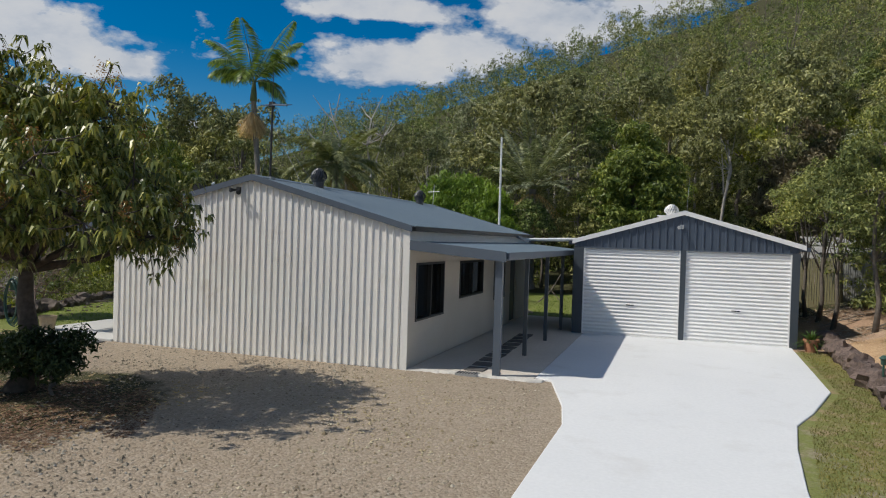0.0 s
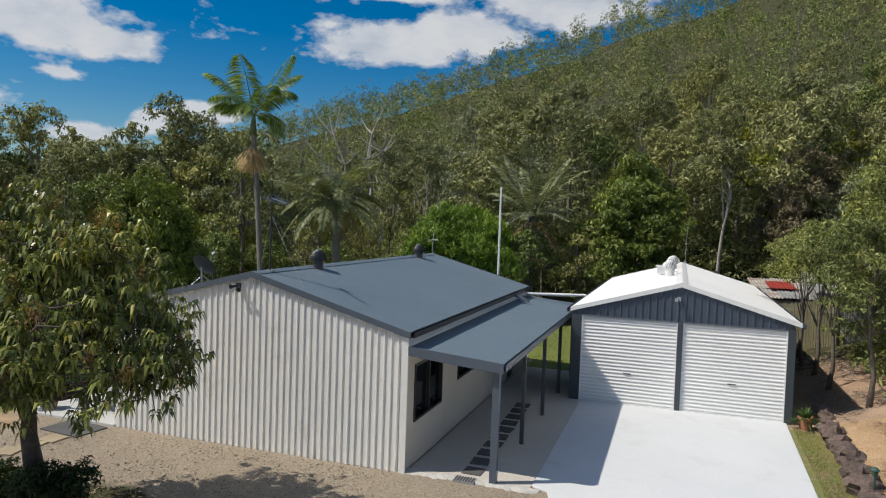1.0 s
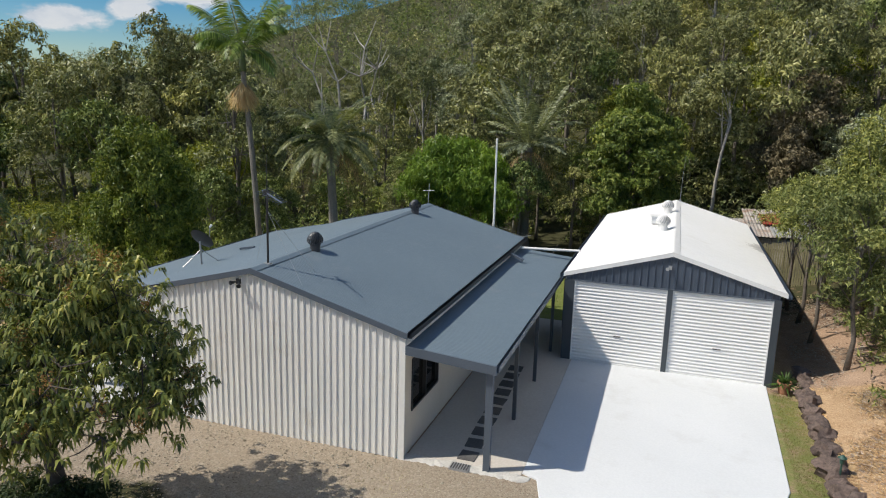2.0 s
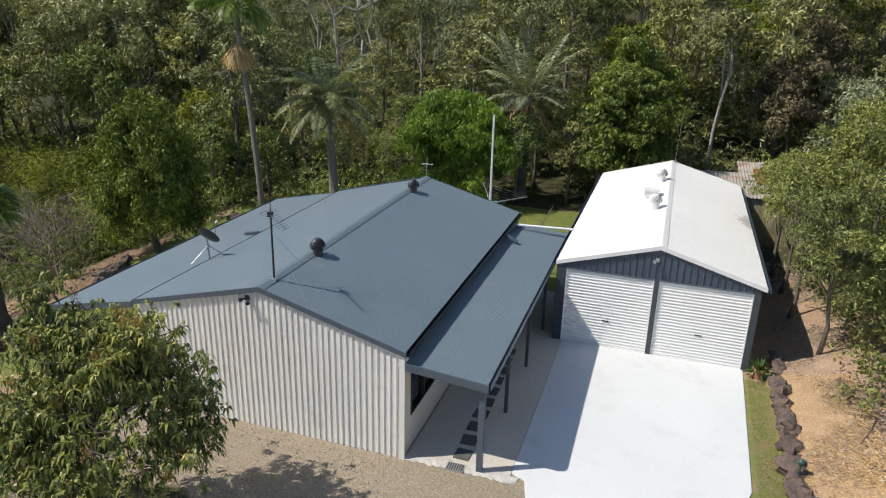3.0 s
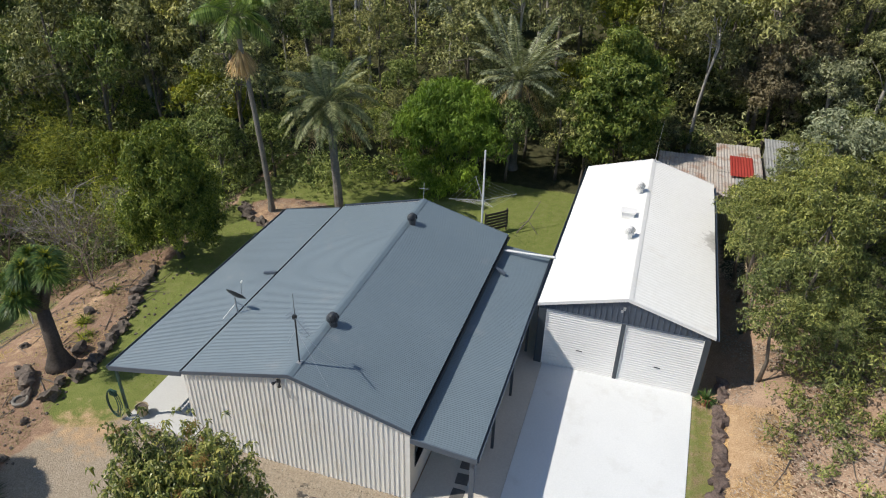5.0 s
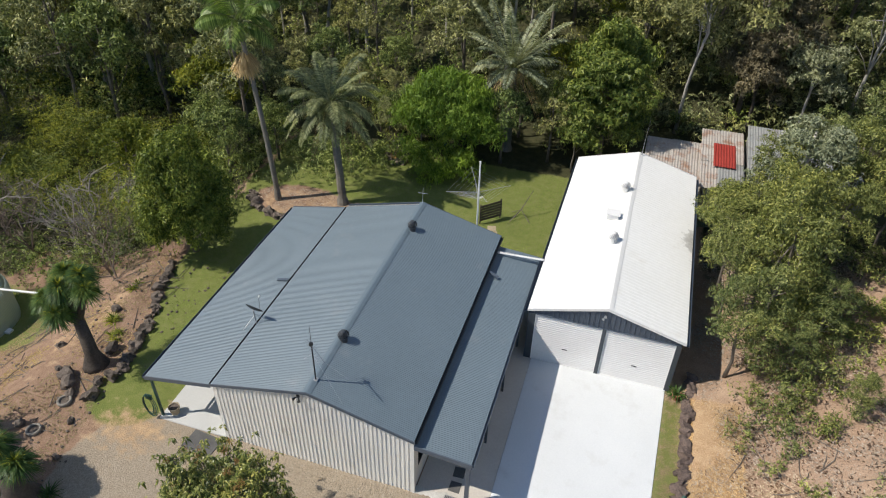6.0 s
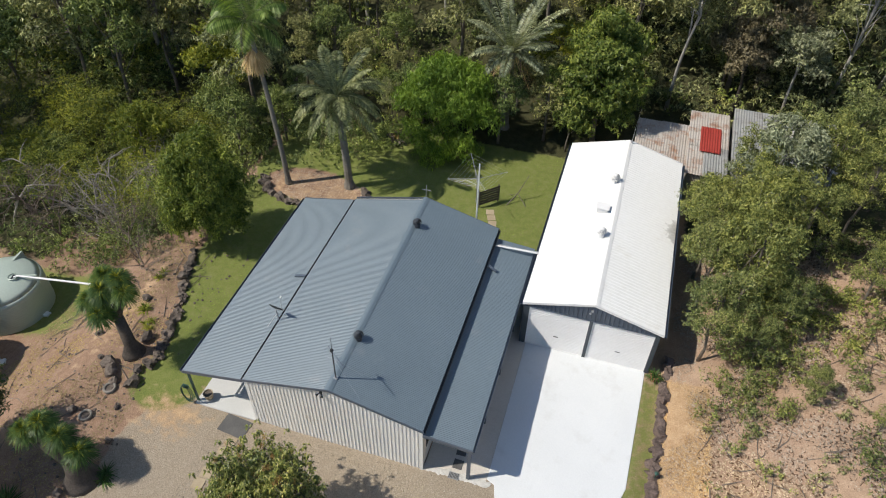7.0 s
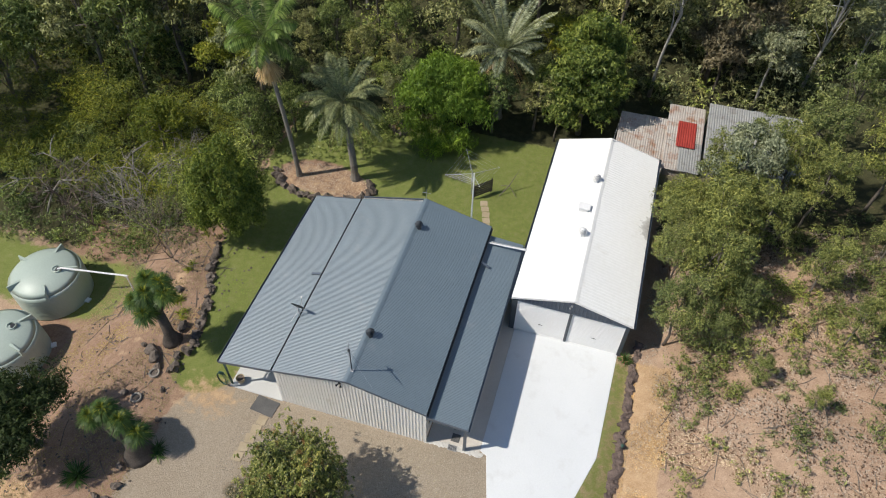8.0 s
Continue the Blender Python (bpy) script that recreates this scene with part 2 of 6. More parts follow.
def ground_material():
    m, nt, p = nodes_of("ground")
    big, mid, fine = noise_node(nt, 0.22, 6), noise_node(nt, 2.2, 6, 0.65), noise_node(nt, 22, 5, 0.7)
    vor = nt.nodes.new("ShaderNodeTexVoronoi")
    vor.inputs["Scale"].default_value = 28
    tc = nt.nodes.new("ShaderNodeTexCoord")
    link(nt, tc.outputs["Object"], vor.inputs["Vector"])

    def layer(c1, c2, c3, src):
        return ramp(nt, src.outputs[0], [(0.3, c1), (0.5, c2), (0.7, c3)]).outputs[0]

    litter = mixc(nt, 0.5, mixc(nt, 0.5, layer((0.185, 0.112, 0.067), (0.382, 0.253, 0.166), (0.610, 0.439, 0.307), mid), layer((0.241, 0.160, 0.105), (0.426, 0.298, 0.203), (0.595, 0.452, 0.320), big)), layer((0.142, 0.094, 0.063), (0.398, 0.265, 0.184), (0.709, 0.531, 0.381), fine))
    soil = mixc(nt, 0.5, layer((0.158, 0.094, 0.060), (0.308, 0.195, 0.131), (0.420, 0.297, 0.215), mid), layer((0.143, 0.083, 0.054), (0.301, 0.199, 0.134), (0.443, 0.325, 0.242), fine))
    stones = ramp(nt, vor.outputs["Color"], [(0.0, (0.198, 0.155, 0.112)), (0.5, (0.335, 0.280, 0.211)), (1.0, (0.499, 0.439, 0.361))]).outputs[0]
    gravel = mixc(nt, 0.5, mixc(nt, 0.5, layer((0.243, 0.183, 0.124), (0.323, 0.262, 0.187), (0.377, 0.315, 0.238), big), layer((0.180, 0.144, 0.102), (0.323, 0.262, 0.196), (0.431, 0.367, 0.290), fine)), stones)
    grass = mixc(nt, 0.5, layer((0.125, 0.160, 0.040), (0.186, 0.216, 0.056), (0.268, 0.256, 0.113), mid), layer((0.078, 0.107, 0.026), (0.172, 0.202, 0.056), (0.288, 0.273, 0.115), fine))
    bark = mixc(nt, 0.5, layer((0.31, 0.19, 0.10), (0.46, 0.30, 0.17), (0.58, 0.42, 0.26), mid), layer((0.21, 0.12, 0.06), (0.46, 0.31, 0.18), (0.72, 0.56, 0.37), fine))
    # dark forest floor; also deepens the ground colour in the mango's shade
    wood_and_shade = mixc(nt, 0.5, layer((0.03, 0.03, 0.015), (0.055, 0.06, 0.025), (0.11, 0.10, 0.05), mid), layer((0.025, 0.025, 0.012), (0.06, 0.06, 0.03), (0.13, 0.11, 0.06), fine))
    col = litter
    for attr, c in (("wood_and_shade", wood_and_shade), ("soil", soil), ("gravel", gravel), ("lawn", grass), ("mulch", bark)):
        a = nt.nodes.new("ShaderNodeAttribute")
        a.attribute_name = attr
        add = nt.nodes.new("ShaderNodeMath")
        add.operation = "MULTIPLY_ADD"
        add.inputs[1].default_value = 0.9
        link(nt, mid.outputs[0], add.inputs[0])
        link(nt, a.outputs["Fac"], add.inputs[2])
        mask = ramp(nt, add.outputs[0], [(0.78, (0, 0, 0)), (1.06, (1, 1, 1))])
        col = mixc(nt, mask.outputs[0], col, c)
    link(nt, col, p.inputs["Base Color"])
    p.inputs["Roughness"].default_value = 0.95
    p.inputs["Specular IOR Level"].default_value = 0.15
    hs = nt.nodes.new("ShaderNodeMath")
    hs.operation = "SUBTRACT"
    link(nt, fine.outputs[0], hs.inputs[0])
    link(nt, vor.outputs["Distance"], hs.inputs[1])
    bump(nt, p, hs.outputs[0], 0.55, 0.03)
    return m


M_GROUND = ground_material()


# ---- mesh helpers ----
class Geo:
    """Collects vertices and faces of one mesh."""
    def __init__(self):
        self.v, self.f, self.n, self.smooth = [], [], 0, False

    def add(self, v, f):
        v = np.asarray(v, float)
        self.v.append(v)
        self.f.extend([tuple(i + self.n for i in q) for q in f])
        self.n += len(v)
        return self

    def quads(self, v):
        """Loose quads: v holds four corners for each."""
        v = np.asarray(v, float).reshape(-1, 3)
        k = np.arange(len(v)).reshape(-1, 4) + self.n
        self.v.append(v)
        self.f.extend(map(tuple, k.tolist()))
        self.n += len(v)
        return self

    def tris(self, v):
        """Loose triangles: v holds three corners for each."""
        v = np.asarray(v, float).reshape(-1, 3)
        k = np.arange(len(v)).reshape(-1, 3) + self.n
        self.v.append(v)
        self.f.extend(map(tuple, k.tolist()))
        self.n += len(v)
        return self

    def mesh(self, name, material):
        me = bpy.data.meshes.new(name)
        v = np.concatenate(self.v) if self.v else np.zeros((0, 3))
        me.from_pydata(v.tolist(), [], self.f)
        if self.smooth:
            me.polygons.foreach_set("use_smooth", [True] * len(me.polygons))
        me.materials.append(material)
        me.update()
        return me


def part(name, geo, material, parent=None, label=""):
    ob = new(name, geo.mesh(name, material))
    if parent:
        ob.parent = parent
    if label:
        ob["label"] = label
    return ob


def thing(name, base, label, category, group="", kind="", rz=0.0):
    ob = new(name)
    ob.empty_display_size = 0.2
    ob.matrix_world = pose(*base, 0, 0, rz)
    return tagged(ob, label, category, group, kind)


def box(g, x0, x1, y0, y1, z0, z1, m=None, bevel=0.0):
    c = [(x, y, z) for z in (z0, z1) for x, y in ((x0, y0), (x1, y0), (x1, y1), (x0, y1))]
    if m is not None:
        c = [m @ Vector(p) for p in c]
    return g.add(c, [(3, 2, 1, 0), (4, 5, 6, 7), (0, 1, 5, 4), (1, 2, 6, 5), (2, 3, 7, 6), (3, 0, 4, 7)])


def tube(g, pts, radii, n=8, caps=True):
    pts = [Vector(p) for p in pts]
    rings = []
    for i, p in enumerate(pts):
        d = (pts[min(i + 1, len(pts) - 1)] - pts[max(i - 1, 0)]).normalized()
        a = d.orthogonal().normalized() if abs(d.z) > 0.9 else d.cross(Vector((0, 0, 1))).normalized()
        b = d.cross(a)
        rings += [p + (a * math.cos(k * math.tau / n) + b * math.sin(k * math.tau / n)) * radii[i] for k in range(n)]
    f = [(i * n + k, i * n + (k + 1) % n, (i + 1) * n + (k + 1) % n, (i + 1) * n + k) for i in range(len(pts) - 1) for k in range(n)]
    if caps:
        f += [tuple(reversed(range(n))), tuple(range((len(pts) - 1) * n, len(pts) * n))]
    return g.add(rings, f)


def rod(g, a, b, r, n=6):
    return tube(g, [a, b], [r, r], n)


def lathe(g, profile, n=24, centre=(0, 0, 0)):
    v = [(centre[0] + r * math.cos(k * math.tau / n), centre[1] + r * math.sin(k * math.tau / n), centre[2] + z) for r, z in profile for k in range(n)]
    f = [(i * n + k, i * n + (k + 1) % n, (i + 1) * n + (k + 1) % n, (i + 1) * n + k) for i in range(len(profile) - 1) for k in range(n)]
    f += [tuple(reversed(range(n))), tuple(range((len(profile) - 1) * n, len(profile) * n))]
    return g.add(v, f)


def ico(sub=1):
    bm = bmesh.new()
    bmesh.ops.create_icosphere(bm, subdivisions=sub, radius=1.0)
    bm.verts.ensure_lookup_table()
    v = np.array([x.co[:] for x in bm.verts])
    f = [tuple(w.index for w in q.verts) for q in bm.faces]
    bm.free()
    return v, f


ICO1, ICO2 = ico(1), ico(2)


def lump(g, centre, size, rng, sub=ICO2, rough=0.25, flat=0.0):
    """An uneven stone-like lump."""
    v, f = sub
    s = rng.uniform(0, 50, 3)
    k = np.array([1 + rough * noise.noise(Vector(p * 1.3 + s)) + rough * 0.5 * noise.noise(Vector(p * 3.1 + s)) for p in v])
    w = v * k[:, None] * np.asarray(size)
    a = rng.uniform(0, math.tau)
    w = np.stack([w[:, 0] * math.cos(a) - w[:, 1] * math.sin(a), w[:, 0] * math.sin(a) + w[:, 1] * math.cos(a), w[:, 2]], 1)
    return g.add(w + np.asarray(centre), f)


def rib_profile(length, pitch, kind):
    """Points (along, height) across a profiled metal sheet."""
    out = []
    n = max(1, round(length / pitch))
    p = length / n
    for i in range(n):
        s = i * p
        if kind == "wave":
            out += [(s + p * k / 6, 0.5 * (1 - math.cos(k * math.tau / 6))) for k in range(6)]
        else:
            out += [(s, 0), (s + p * 0.68, 0), (s + p * 0.76, 1), (s + p * 0.90, 1), (s + p * 0.97, 0)]
    out.append((length, 0))
    return out


def ribbed(g, origin, along, up, normal, length, height, pitch, depth, kind, thick=0.004):
    """A profiled sheet: ribs run along 'up' and repeat along 'along'. height: a number, or two numbers' function of the place along (bottom, top)."""
    o, a, u, n = (Vector(q) for q in (origin, along, up, normal))
    prof = rib_profile(length, pitch, kind)
    v = []
    for s, h in prof:
        lo, hi = height(s) if callable(height) else (0.0, height)
        base = o + a * s + n * (h * depth)
        v += [base + u * lo, base + u * hi]
    k = len(prof)
    f = [(2 * i, 2 * i + 2, 2 * i + 3, 2 * i + 1) for i in range(k - 1)]
    back = [p - n * thick for p in v]
    f2 = [tuple(reversed([j + 2 * k for j in q])) for q in f]
    edge = [(2 * i + 1, 2 * i + 3, 2 * i + 3 + 2 * k, 2 * i + 1 + 2 * k) for i in range(k - 1)] + [(2 * i + 2, 2 * i, 2 * i + 2 * k, 2 * i + 2 + 2 * k) for i in range(k - 1)]
    return g.add(v + back, f + f2 + edge)


# ---- terrain ----
def sm(a, b, v):
    t = np.clip((v - a) / (b - a), 0, 1)
    return t * t * (3 - 2 * t)


CREST_X = [-320, -230, -170, -140, -110, -78, -51, -25, 0, 25, 60, 140]
CREST_Z = [4, 9, 18, 26, 33, 40, 48, 55, 62, 67, 72, 74]


def terrain(x, y):
    x, y = np.asarray(x, float), np.asarray(y, float)
    z = -3.0 * sm(-15.5, -23.5, x) * (1 - 0.6 * sm(14, 30, y))
    r = np.maximum(0, x - 9.4)
    z = z + 5.5 * (1 - np.exp(-r * 0.30 / 5.5)) * sm(-24, -10, y) * (1 - 0.55 * sm(17, 23, y) * (1 - sm(30, 40, y)))
    z = z + 0.28 * sm(8.95, 9.3, x) * sm(-12, -8, y) * (1 - sm(8, 9.5, y))
    yy = np.maximum(y + 13.0, 8.0)
    xc = 5 + (x - 5) * 200.0 / yy
    u = np.maximum(0, (y - 27.0) / 160.0)
    s = np.where(u < 1, 0.75 * u + 0.25 * u * u, 1 - 0.25 * np.minimum(u - 1, 4) / 4 * 2)
    z = z + np.interp(xc, CREST_X, CREST_Z) * s * sm(0.0, 0.06, u)
    return z


def ground_z(x, y):
    return float(terrain(x, y))


# ---- ground ----
def spaced(lo, hi, fine, far_lo, far_hi, grow=1.16):
    a = list(np.arange(lo, hi + 1e-6, fine))
    s, v = fine, a[-1]
    while v < far_hi:
        s *= grow
        v += s
        a.append(v)
    s, v = fine, a[0]
    while v > far_lo:
        s *= grow
        v -= s
        a.insert(0, v)
    return np.array(a)


def inside(x, y, x0, x1, y0, y1, soft=0.5):
    """About 1 inside a rectangle, 0 outside, with a soft edge."""
    d = np.minimum(np.minimum(x - x0, x1 - x), np.minimum(y - y0, y1 - y))
    return np.clip(0.5 + d / (2 * soft), 0, 1)


def oval(x, y, cx, cy, rx, ry, soft=0.35):
    d = 1 - np.sqrt(((x - cx) / rx) ** 2 + ((y - cy) / ry) ** 2)
    return np.clip(0.5 + d * min(rx, ry) / (2 * soft), 0, 1)


def build_ground():
    xs, ys = spaced(-28, 22, 0.33, -1500, 1500), spaced(-16, 30, 0.33, -600, 1800)
    X, Y = np.meshgrid(xs, ys)
    Z = terrain(X, Y)
    near = np.clip(1 - np.maximum(np.abs(X + 2) - 30, 0) / 20, 0, 1) * np.clip(1 - np.maximum(np.abs(Y - 5) - 30, 0) / 20, 0, 1)
    wob = np.array([noise.noise(Vector((a * 0.5, b * 0.5, 0))) + 0.5 * noise.noise(Vector((a * 1.7, b * 1.7, 3))) for a, b in zip(X.ravel(), Y.ravel())]).reshape(X.shape)
    rough = np.where((X < -13.5) | (X > 9.5) | (Y > 23), 0.10, 0.012)
    Z = Z + wob * rough * near
    ex = wob * 0.35
    lawn = np.maximum.reduce([inside(X - np.interp(Y, [-1, 0.2, 1.9, 4.6, 8.2, 14], [-13.2, -13.2, -13.2, -14.1, -15.4, -15.8]), Y, 0, 8, 0.9, 14, 0.2), inside(X + ex, Y, -16, 2.6, 11, 22.8, 0.4) * (1 - oval(X + ex, Y + ex, -12.0, 15.2, 3.4, 1.8)), inside(X, Y, 6.4, 9.1, -30, 7.4, 0.15) * 0.5, inside(X + ex, Y + ex, -40, -20, 2.5, 7.0, 0.8) * 0.8, oval(X, Y, -12.2, 0.6, 1.7, 1.5)])
    gravel = np.maximum.reduce([inside(X + ex * 2, Y, -12.6, 7.4, -40, 0.4, 0.3), inside(X, Y, -30, 8, -60, -9, 1.0)])
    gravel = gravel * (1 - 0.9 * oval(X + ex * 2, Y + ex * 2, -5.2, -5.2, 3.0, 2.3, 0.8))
    soil = np.maximum(inside(X + ex, Y + ex, -26, -12.3, -12, 10, 0.6), oval(X + ex, Y + ex, -12.0, 15.2, 3.6, 1.9))
    mulch = np.maximum.reduce([inside(X + ex, Y + ex, 9.15, 10.9, -6, 7.2, 0.25), oval(X + ex, Y, -11.8, 15.2, 3.2, 1.6) * 0.42, oval(X + ex * 2, Y + ex * 2, -16.6, 3.8, 1.1, 3.5, 1.2) * 0.58, oval(X + ex, Y + ex, -11.3, -0.9, 2.2, 1.5, 1.0) * 0.5, oval(X + ex, Y + ex, -18, -8.5, 2.5, 1.6, 0.8) * 0.7])
    wood_and_shade = np.maximum(sm(21.8, 23.2, Y + ex), sm(-19, -26, X) * sm(3, 12, Y))
    wood_and_shade = np.maximum(wood_and_shade, sm(7.6, 9.6, Y) * sm(-15.5, -17.5, X))
    wood_and_shade = np.maximum(wood_and_shade, sm(9.0, 9.6, X) * sm(12, 18, Y) * 0.6)
    # dark mulch round the mango, its crown's shade put into the colour too
    wood_and_shade = np.maximum(wood_and_shade, oval(X + ex, Y + ex, -5.0, -5.0, 3.3, 2.4, 1.0) * 0.95)
    nx, ny = len(xs), len(ys)
    me = bpy.data.meshes.new("ground")
    v = np.stack([X.ravel(), Y.ravel(), Z.ravel()], 1)
    i = np.arange(nx * ny).reshape(ny, nx)
    q = np.stack([i[:-1, :-1].ravel(), i[:-1, 1:].ravel(), i[1:, 1:].ravel(), i[1:, :-1].ravel()], 1)
    me.from_pydata(v.tolist(), [], q.tolist())
    me.polygons.foreach_set("use_smooth", [True] * len(me.polygons))
    for name, w in (("lawn", lawn), ("gravel", gravel), ("soil", soil), ("mulch", mulch), ("wood_and_shade", wood_and_shade)):
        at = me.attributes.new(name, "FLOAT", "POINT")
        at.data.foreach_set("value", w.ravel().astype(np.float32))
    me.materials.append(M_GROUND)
    return tagged(new("ground", me), "gravel yard, green lawn, bare soil and leaf litter", "ground", kind="structure")


build_ground()


def slab(name, outline, top, thick, material, label, category="slab"):
    """A flat slab with a slightly eased top edge, from its outline."""
    bm = bmesh.new()
    fc = bm.faces.new([bm.verts.new((x, y, top - thick)) for x, y in outline])
    r = bmesh.ops.extrude_face_region(bm, geom=[fc])
    up = [e for e in r["geom"] if isinstance(e, bmesh.types.BMVert)]
    bmesh.ops.translate(bm, verts=up, vec=(0, 0, thick))
    bmesh.ops.bevel(bm, geom=[e for e in bm.edges if all(w.co.z > top - 1e-4 for w in e.verts)], offset=0.012, segments=1, affect="EDGES")
    bmesh.ops.recalc_face_normals(bm, faces=bm.faces)
    me = bpy.data.meshes.new(name)
    bm.to_mesh(me)
    bm.free()
    me.materials.append(material)
    return tagged(new(name, me), label, category, kind="structure")


slab("driveway", [(2.615, 7.66), (2.615, 0.35), (2.95, 0.2), (3.45, -1.7), (3.64, -2.9), (3.6, -6), (3.4, -16), (6.2, -16), (6.45, -8), (6.62, -4.5), (6.78, -2.8), (6.98, -1.42), (7.36, -0.45), (8.0, 1.6), (8.2, 7.66)], 0.035, 0.15, M_CONC, "pale painted concrete driveway in front of the garage", "driveway")
slab("verandah_floor", [(0.03, 0.25), (2.61, 0.25), (2.61, 11.6), (0.03, 11.6)], 0.026, 0.12, M_CONC2, "grey concrete floor under the verandah", "floor")
slab("side_porch_floor", [(-10.4, -0.05), (-7.5, -0.05), (-7.5, 11.6), (-10.4, 11.6)], 0.06, 0.14, M_PORCH, "pale concrete floor under the side porch roof", "floor")

# ---- house ----
HX0, HX1, HL, EAVE, RIDGE, RX = -7.5, 0.0, 11.85, 2.94, 3.95, -3.72
EAVEL = 3.0
house = thing("house", (0, 0, 0), "single-storey shed house, cream cladding and slate-grey metal roof", "house")


def gable_top(x):
    return EAVE + (RIDGE - EAVE) * (HX1 - x) / (HX1 - RX) if x > RX else EAVEL + (RIDGE - EAVEL) * (x - HX0) / (RX - HX0)


def house_shell():
    g = ribbed(Geo(), (HX0, 0, 0), (1, 0, 0), (0, 0, 1), (0, -1, 0), HX1 - HX0, lambda s: (0.0, gable_top(HX0 + s) - 0.03), 0.158, 0.026, "rib")
    part("front_wall", g, M_WALL, house, "ribbed cream metal gable wall")
    g = ribbed(Geo(), (HX1, HL, 0), (-1, 0, 0), (0, 0, 1), (0, 1, 0), HX1 - HX0, lambda s: (0.0, gable_top(HX1 - s) - 0.03), 0.158, 0.026, "rib")
    part("back_wall", g, M_WALL, house)
    g = ribbed(Geo(), (HX0, HL, 0), (0, -1, 0), (0, 0, 1), (-1, 0, 0), HL, EAVEL - 0.1, 0.158, 0.026, "rib")
    part("porch_wall", g, M_WALL, house)
    # block side wall round its openings
    ops = [(0.49, 2.33, 0.93, 2.17), (3.58, 5.8, 1.2, 2.14), (7.05, 8.4, 0.9, 2.1), (9.2, 10.1, 0.03, 2.08)]
    g = Geo()
    ys = sorted({0.0, HL - 0.02} | {v for o in ops for v in o[:2]})
    zs = sorted({0.0, 2.5} | {v for o in ops for v in o[2:]})
    idx = {}

    def vid(y, z, x):
        if (y, z, x) not in idx:
            idx[(y, z, x)] = len(idx)
        return idx[(y, z, x)]

    def solid(a, b):
        if not (0 <= a < len(ys) - 1 and 0 <= b < len(zs) - 1):
            return False
        ym, zm = (ys[a] + ys[a + 1]) / 2, (zs[b] + zs[b + 1]) / 2
        return not any(o[0] < ym < o[1] and o[2] < zm < o[3] for o in ops)

    fs = []
    for a in range(len(ys) - 1):
        for b in range(len(zs) - 1):
            if not solid(a, b):
                continue
            y0, y1, z0, z1 = ys[a], ys[a + 1], zs[b], zs[b + 1]
            xo, xi = -0.01, -0.14
            fs.append((vid(y0, z0, xo), vid(y1, z0, xo), vid(y1, z1, xo), vid(y0, z1, xo)))
            fs.append((vid(y0, z1, xi), vid(y1, z1, xi), vid(y1, z0, xi), vid(y0, z0, xi)))
            if not solid(a - 1, b):
                fs.append((vid(y0, z0, xi), vid(y0, z0, xo), vid(y0, z1, xo), vid(y0, z1, xi)))
            if not solid(a + 1, b):
                fs.append((vid(y1, z0, xo), vid(y1, z0, xi), vid(y1, z1, xi), vid(y1, z1, xo)))
            if not solid(a, b - 1):
                fs.append((vid(y0, z0, xi), vid(y1, z0, xi), vid(y1, z0, xo), vid(y0, z0, xo)))
            if not solid(a, b + 1):
                fs.append((vid(y0, z1, xo), vid(y1, z1, xo), vid(y1, z1, xi), vid(y0, z1, xi)))
    g.add([(x, y, z) for y, z, x in idx], fs)
    part("side_wall", g, M_BLOCK, house, "cream rendered block wall")
    g = ribbed(Geo(), (0.0, 0.02, 2.5), (0, 1, 0), (0, 0, 1), (1, 0, 0), HL - 0.04, EAVE - 2.53, 0.076, 0.010, "wave")
    part("wall_strip", g, M_WALL, house, "narrow corrugated strip above the verandah roof")
    part("inner_floor", box(Geo(), HX0 + 0.05, -0.15, 0.05, HL - 0.05, -0.02, 0.03), M_CONC2, house)
    part("corner_trim", box(Geo(), -0.115, 0.035, -0.036, -0.004, 0.0, EAVE - 0.04), M_WALL, house)
    for k, (y0, y1, z0, z1) in enumerate(ops):
        if z0 < 0.1:
            d = part("door", box(Geo(), -0.1, -0.06, y0, y1, z0, z1), M_BLACK, house, "dark screen door")
            part("door_handle", rod(Geo(), (-0.05, y0 + 0.08, 1.0), (-0.02, y0 + 0.2, 1.0), 0.012), M_GALV, d)
            continue
        w = part("window", box(Geo(), -0.075, -0.069, y0 + 0.04, y1 - 0.04, z0 + 0.04, z1 - 0.04), M_GLASS, house, "dark-framed sliding window")
        fr = Geo()
        for a in ((y0, y0 + 0.05, z0, z1), (y1 - 0.05, y1, z0, z1), (y0 + 0.05, y1 - 0.05, z0, z0 + 0.05), (y0 + 0.05, y1 - 0.05, z1 - 0.05, z1), ((y0 + y1) / 2 - 0.03, (y0 + y1) / 2 + 0.03, z0 + 0.05, z1 - 0.05)):
            box(fr, -0.10, 0.015, *a)
        part("window_frame", fr, M_BLACK, w)
        # added dark sheet behind the pane stands in for the unlit room
        part("dark_room_sheet", box(Geo(), -0.135, -0.125, y0, y1, z0, z1), M_DARKIN, w)
    # roof sheets
    def slope(x0, z0, x1, z1, y0, y1):
        d = Vector((x1 - x0, 0, z1 - z0))
        n = Vector((-d.z, 0, d.x)).normalized() * (1 if d.x > 0 else -1)
        return ribbed(Geo(), (x0, y0, z0), (0, 1, 0), d.normalized(), n, y1 - y0, d.length, 0.076, 0.010, "wave")
    part("roof_sheet", slope(RX, RIDGE, 0.06, EAVE - 0.005, -0.05, HL + 0.08), M_ROOF, house, "slate-grey corrugated roof slope")
    part("roof_sheet", slope(RX, RIDGE, HX0 - 0.02, EAVEL + 0.01, -0.05, HL - 0.1), M_ROOF, house, "slate-grey corrugated roof slope in full sun")
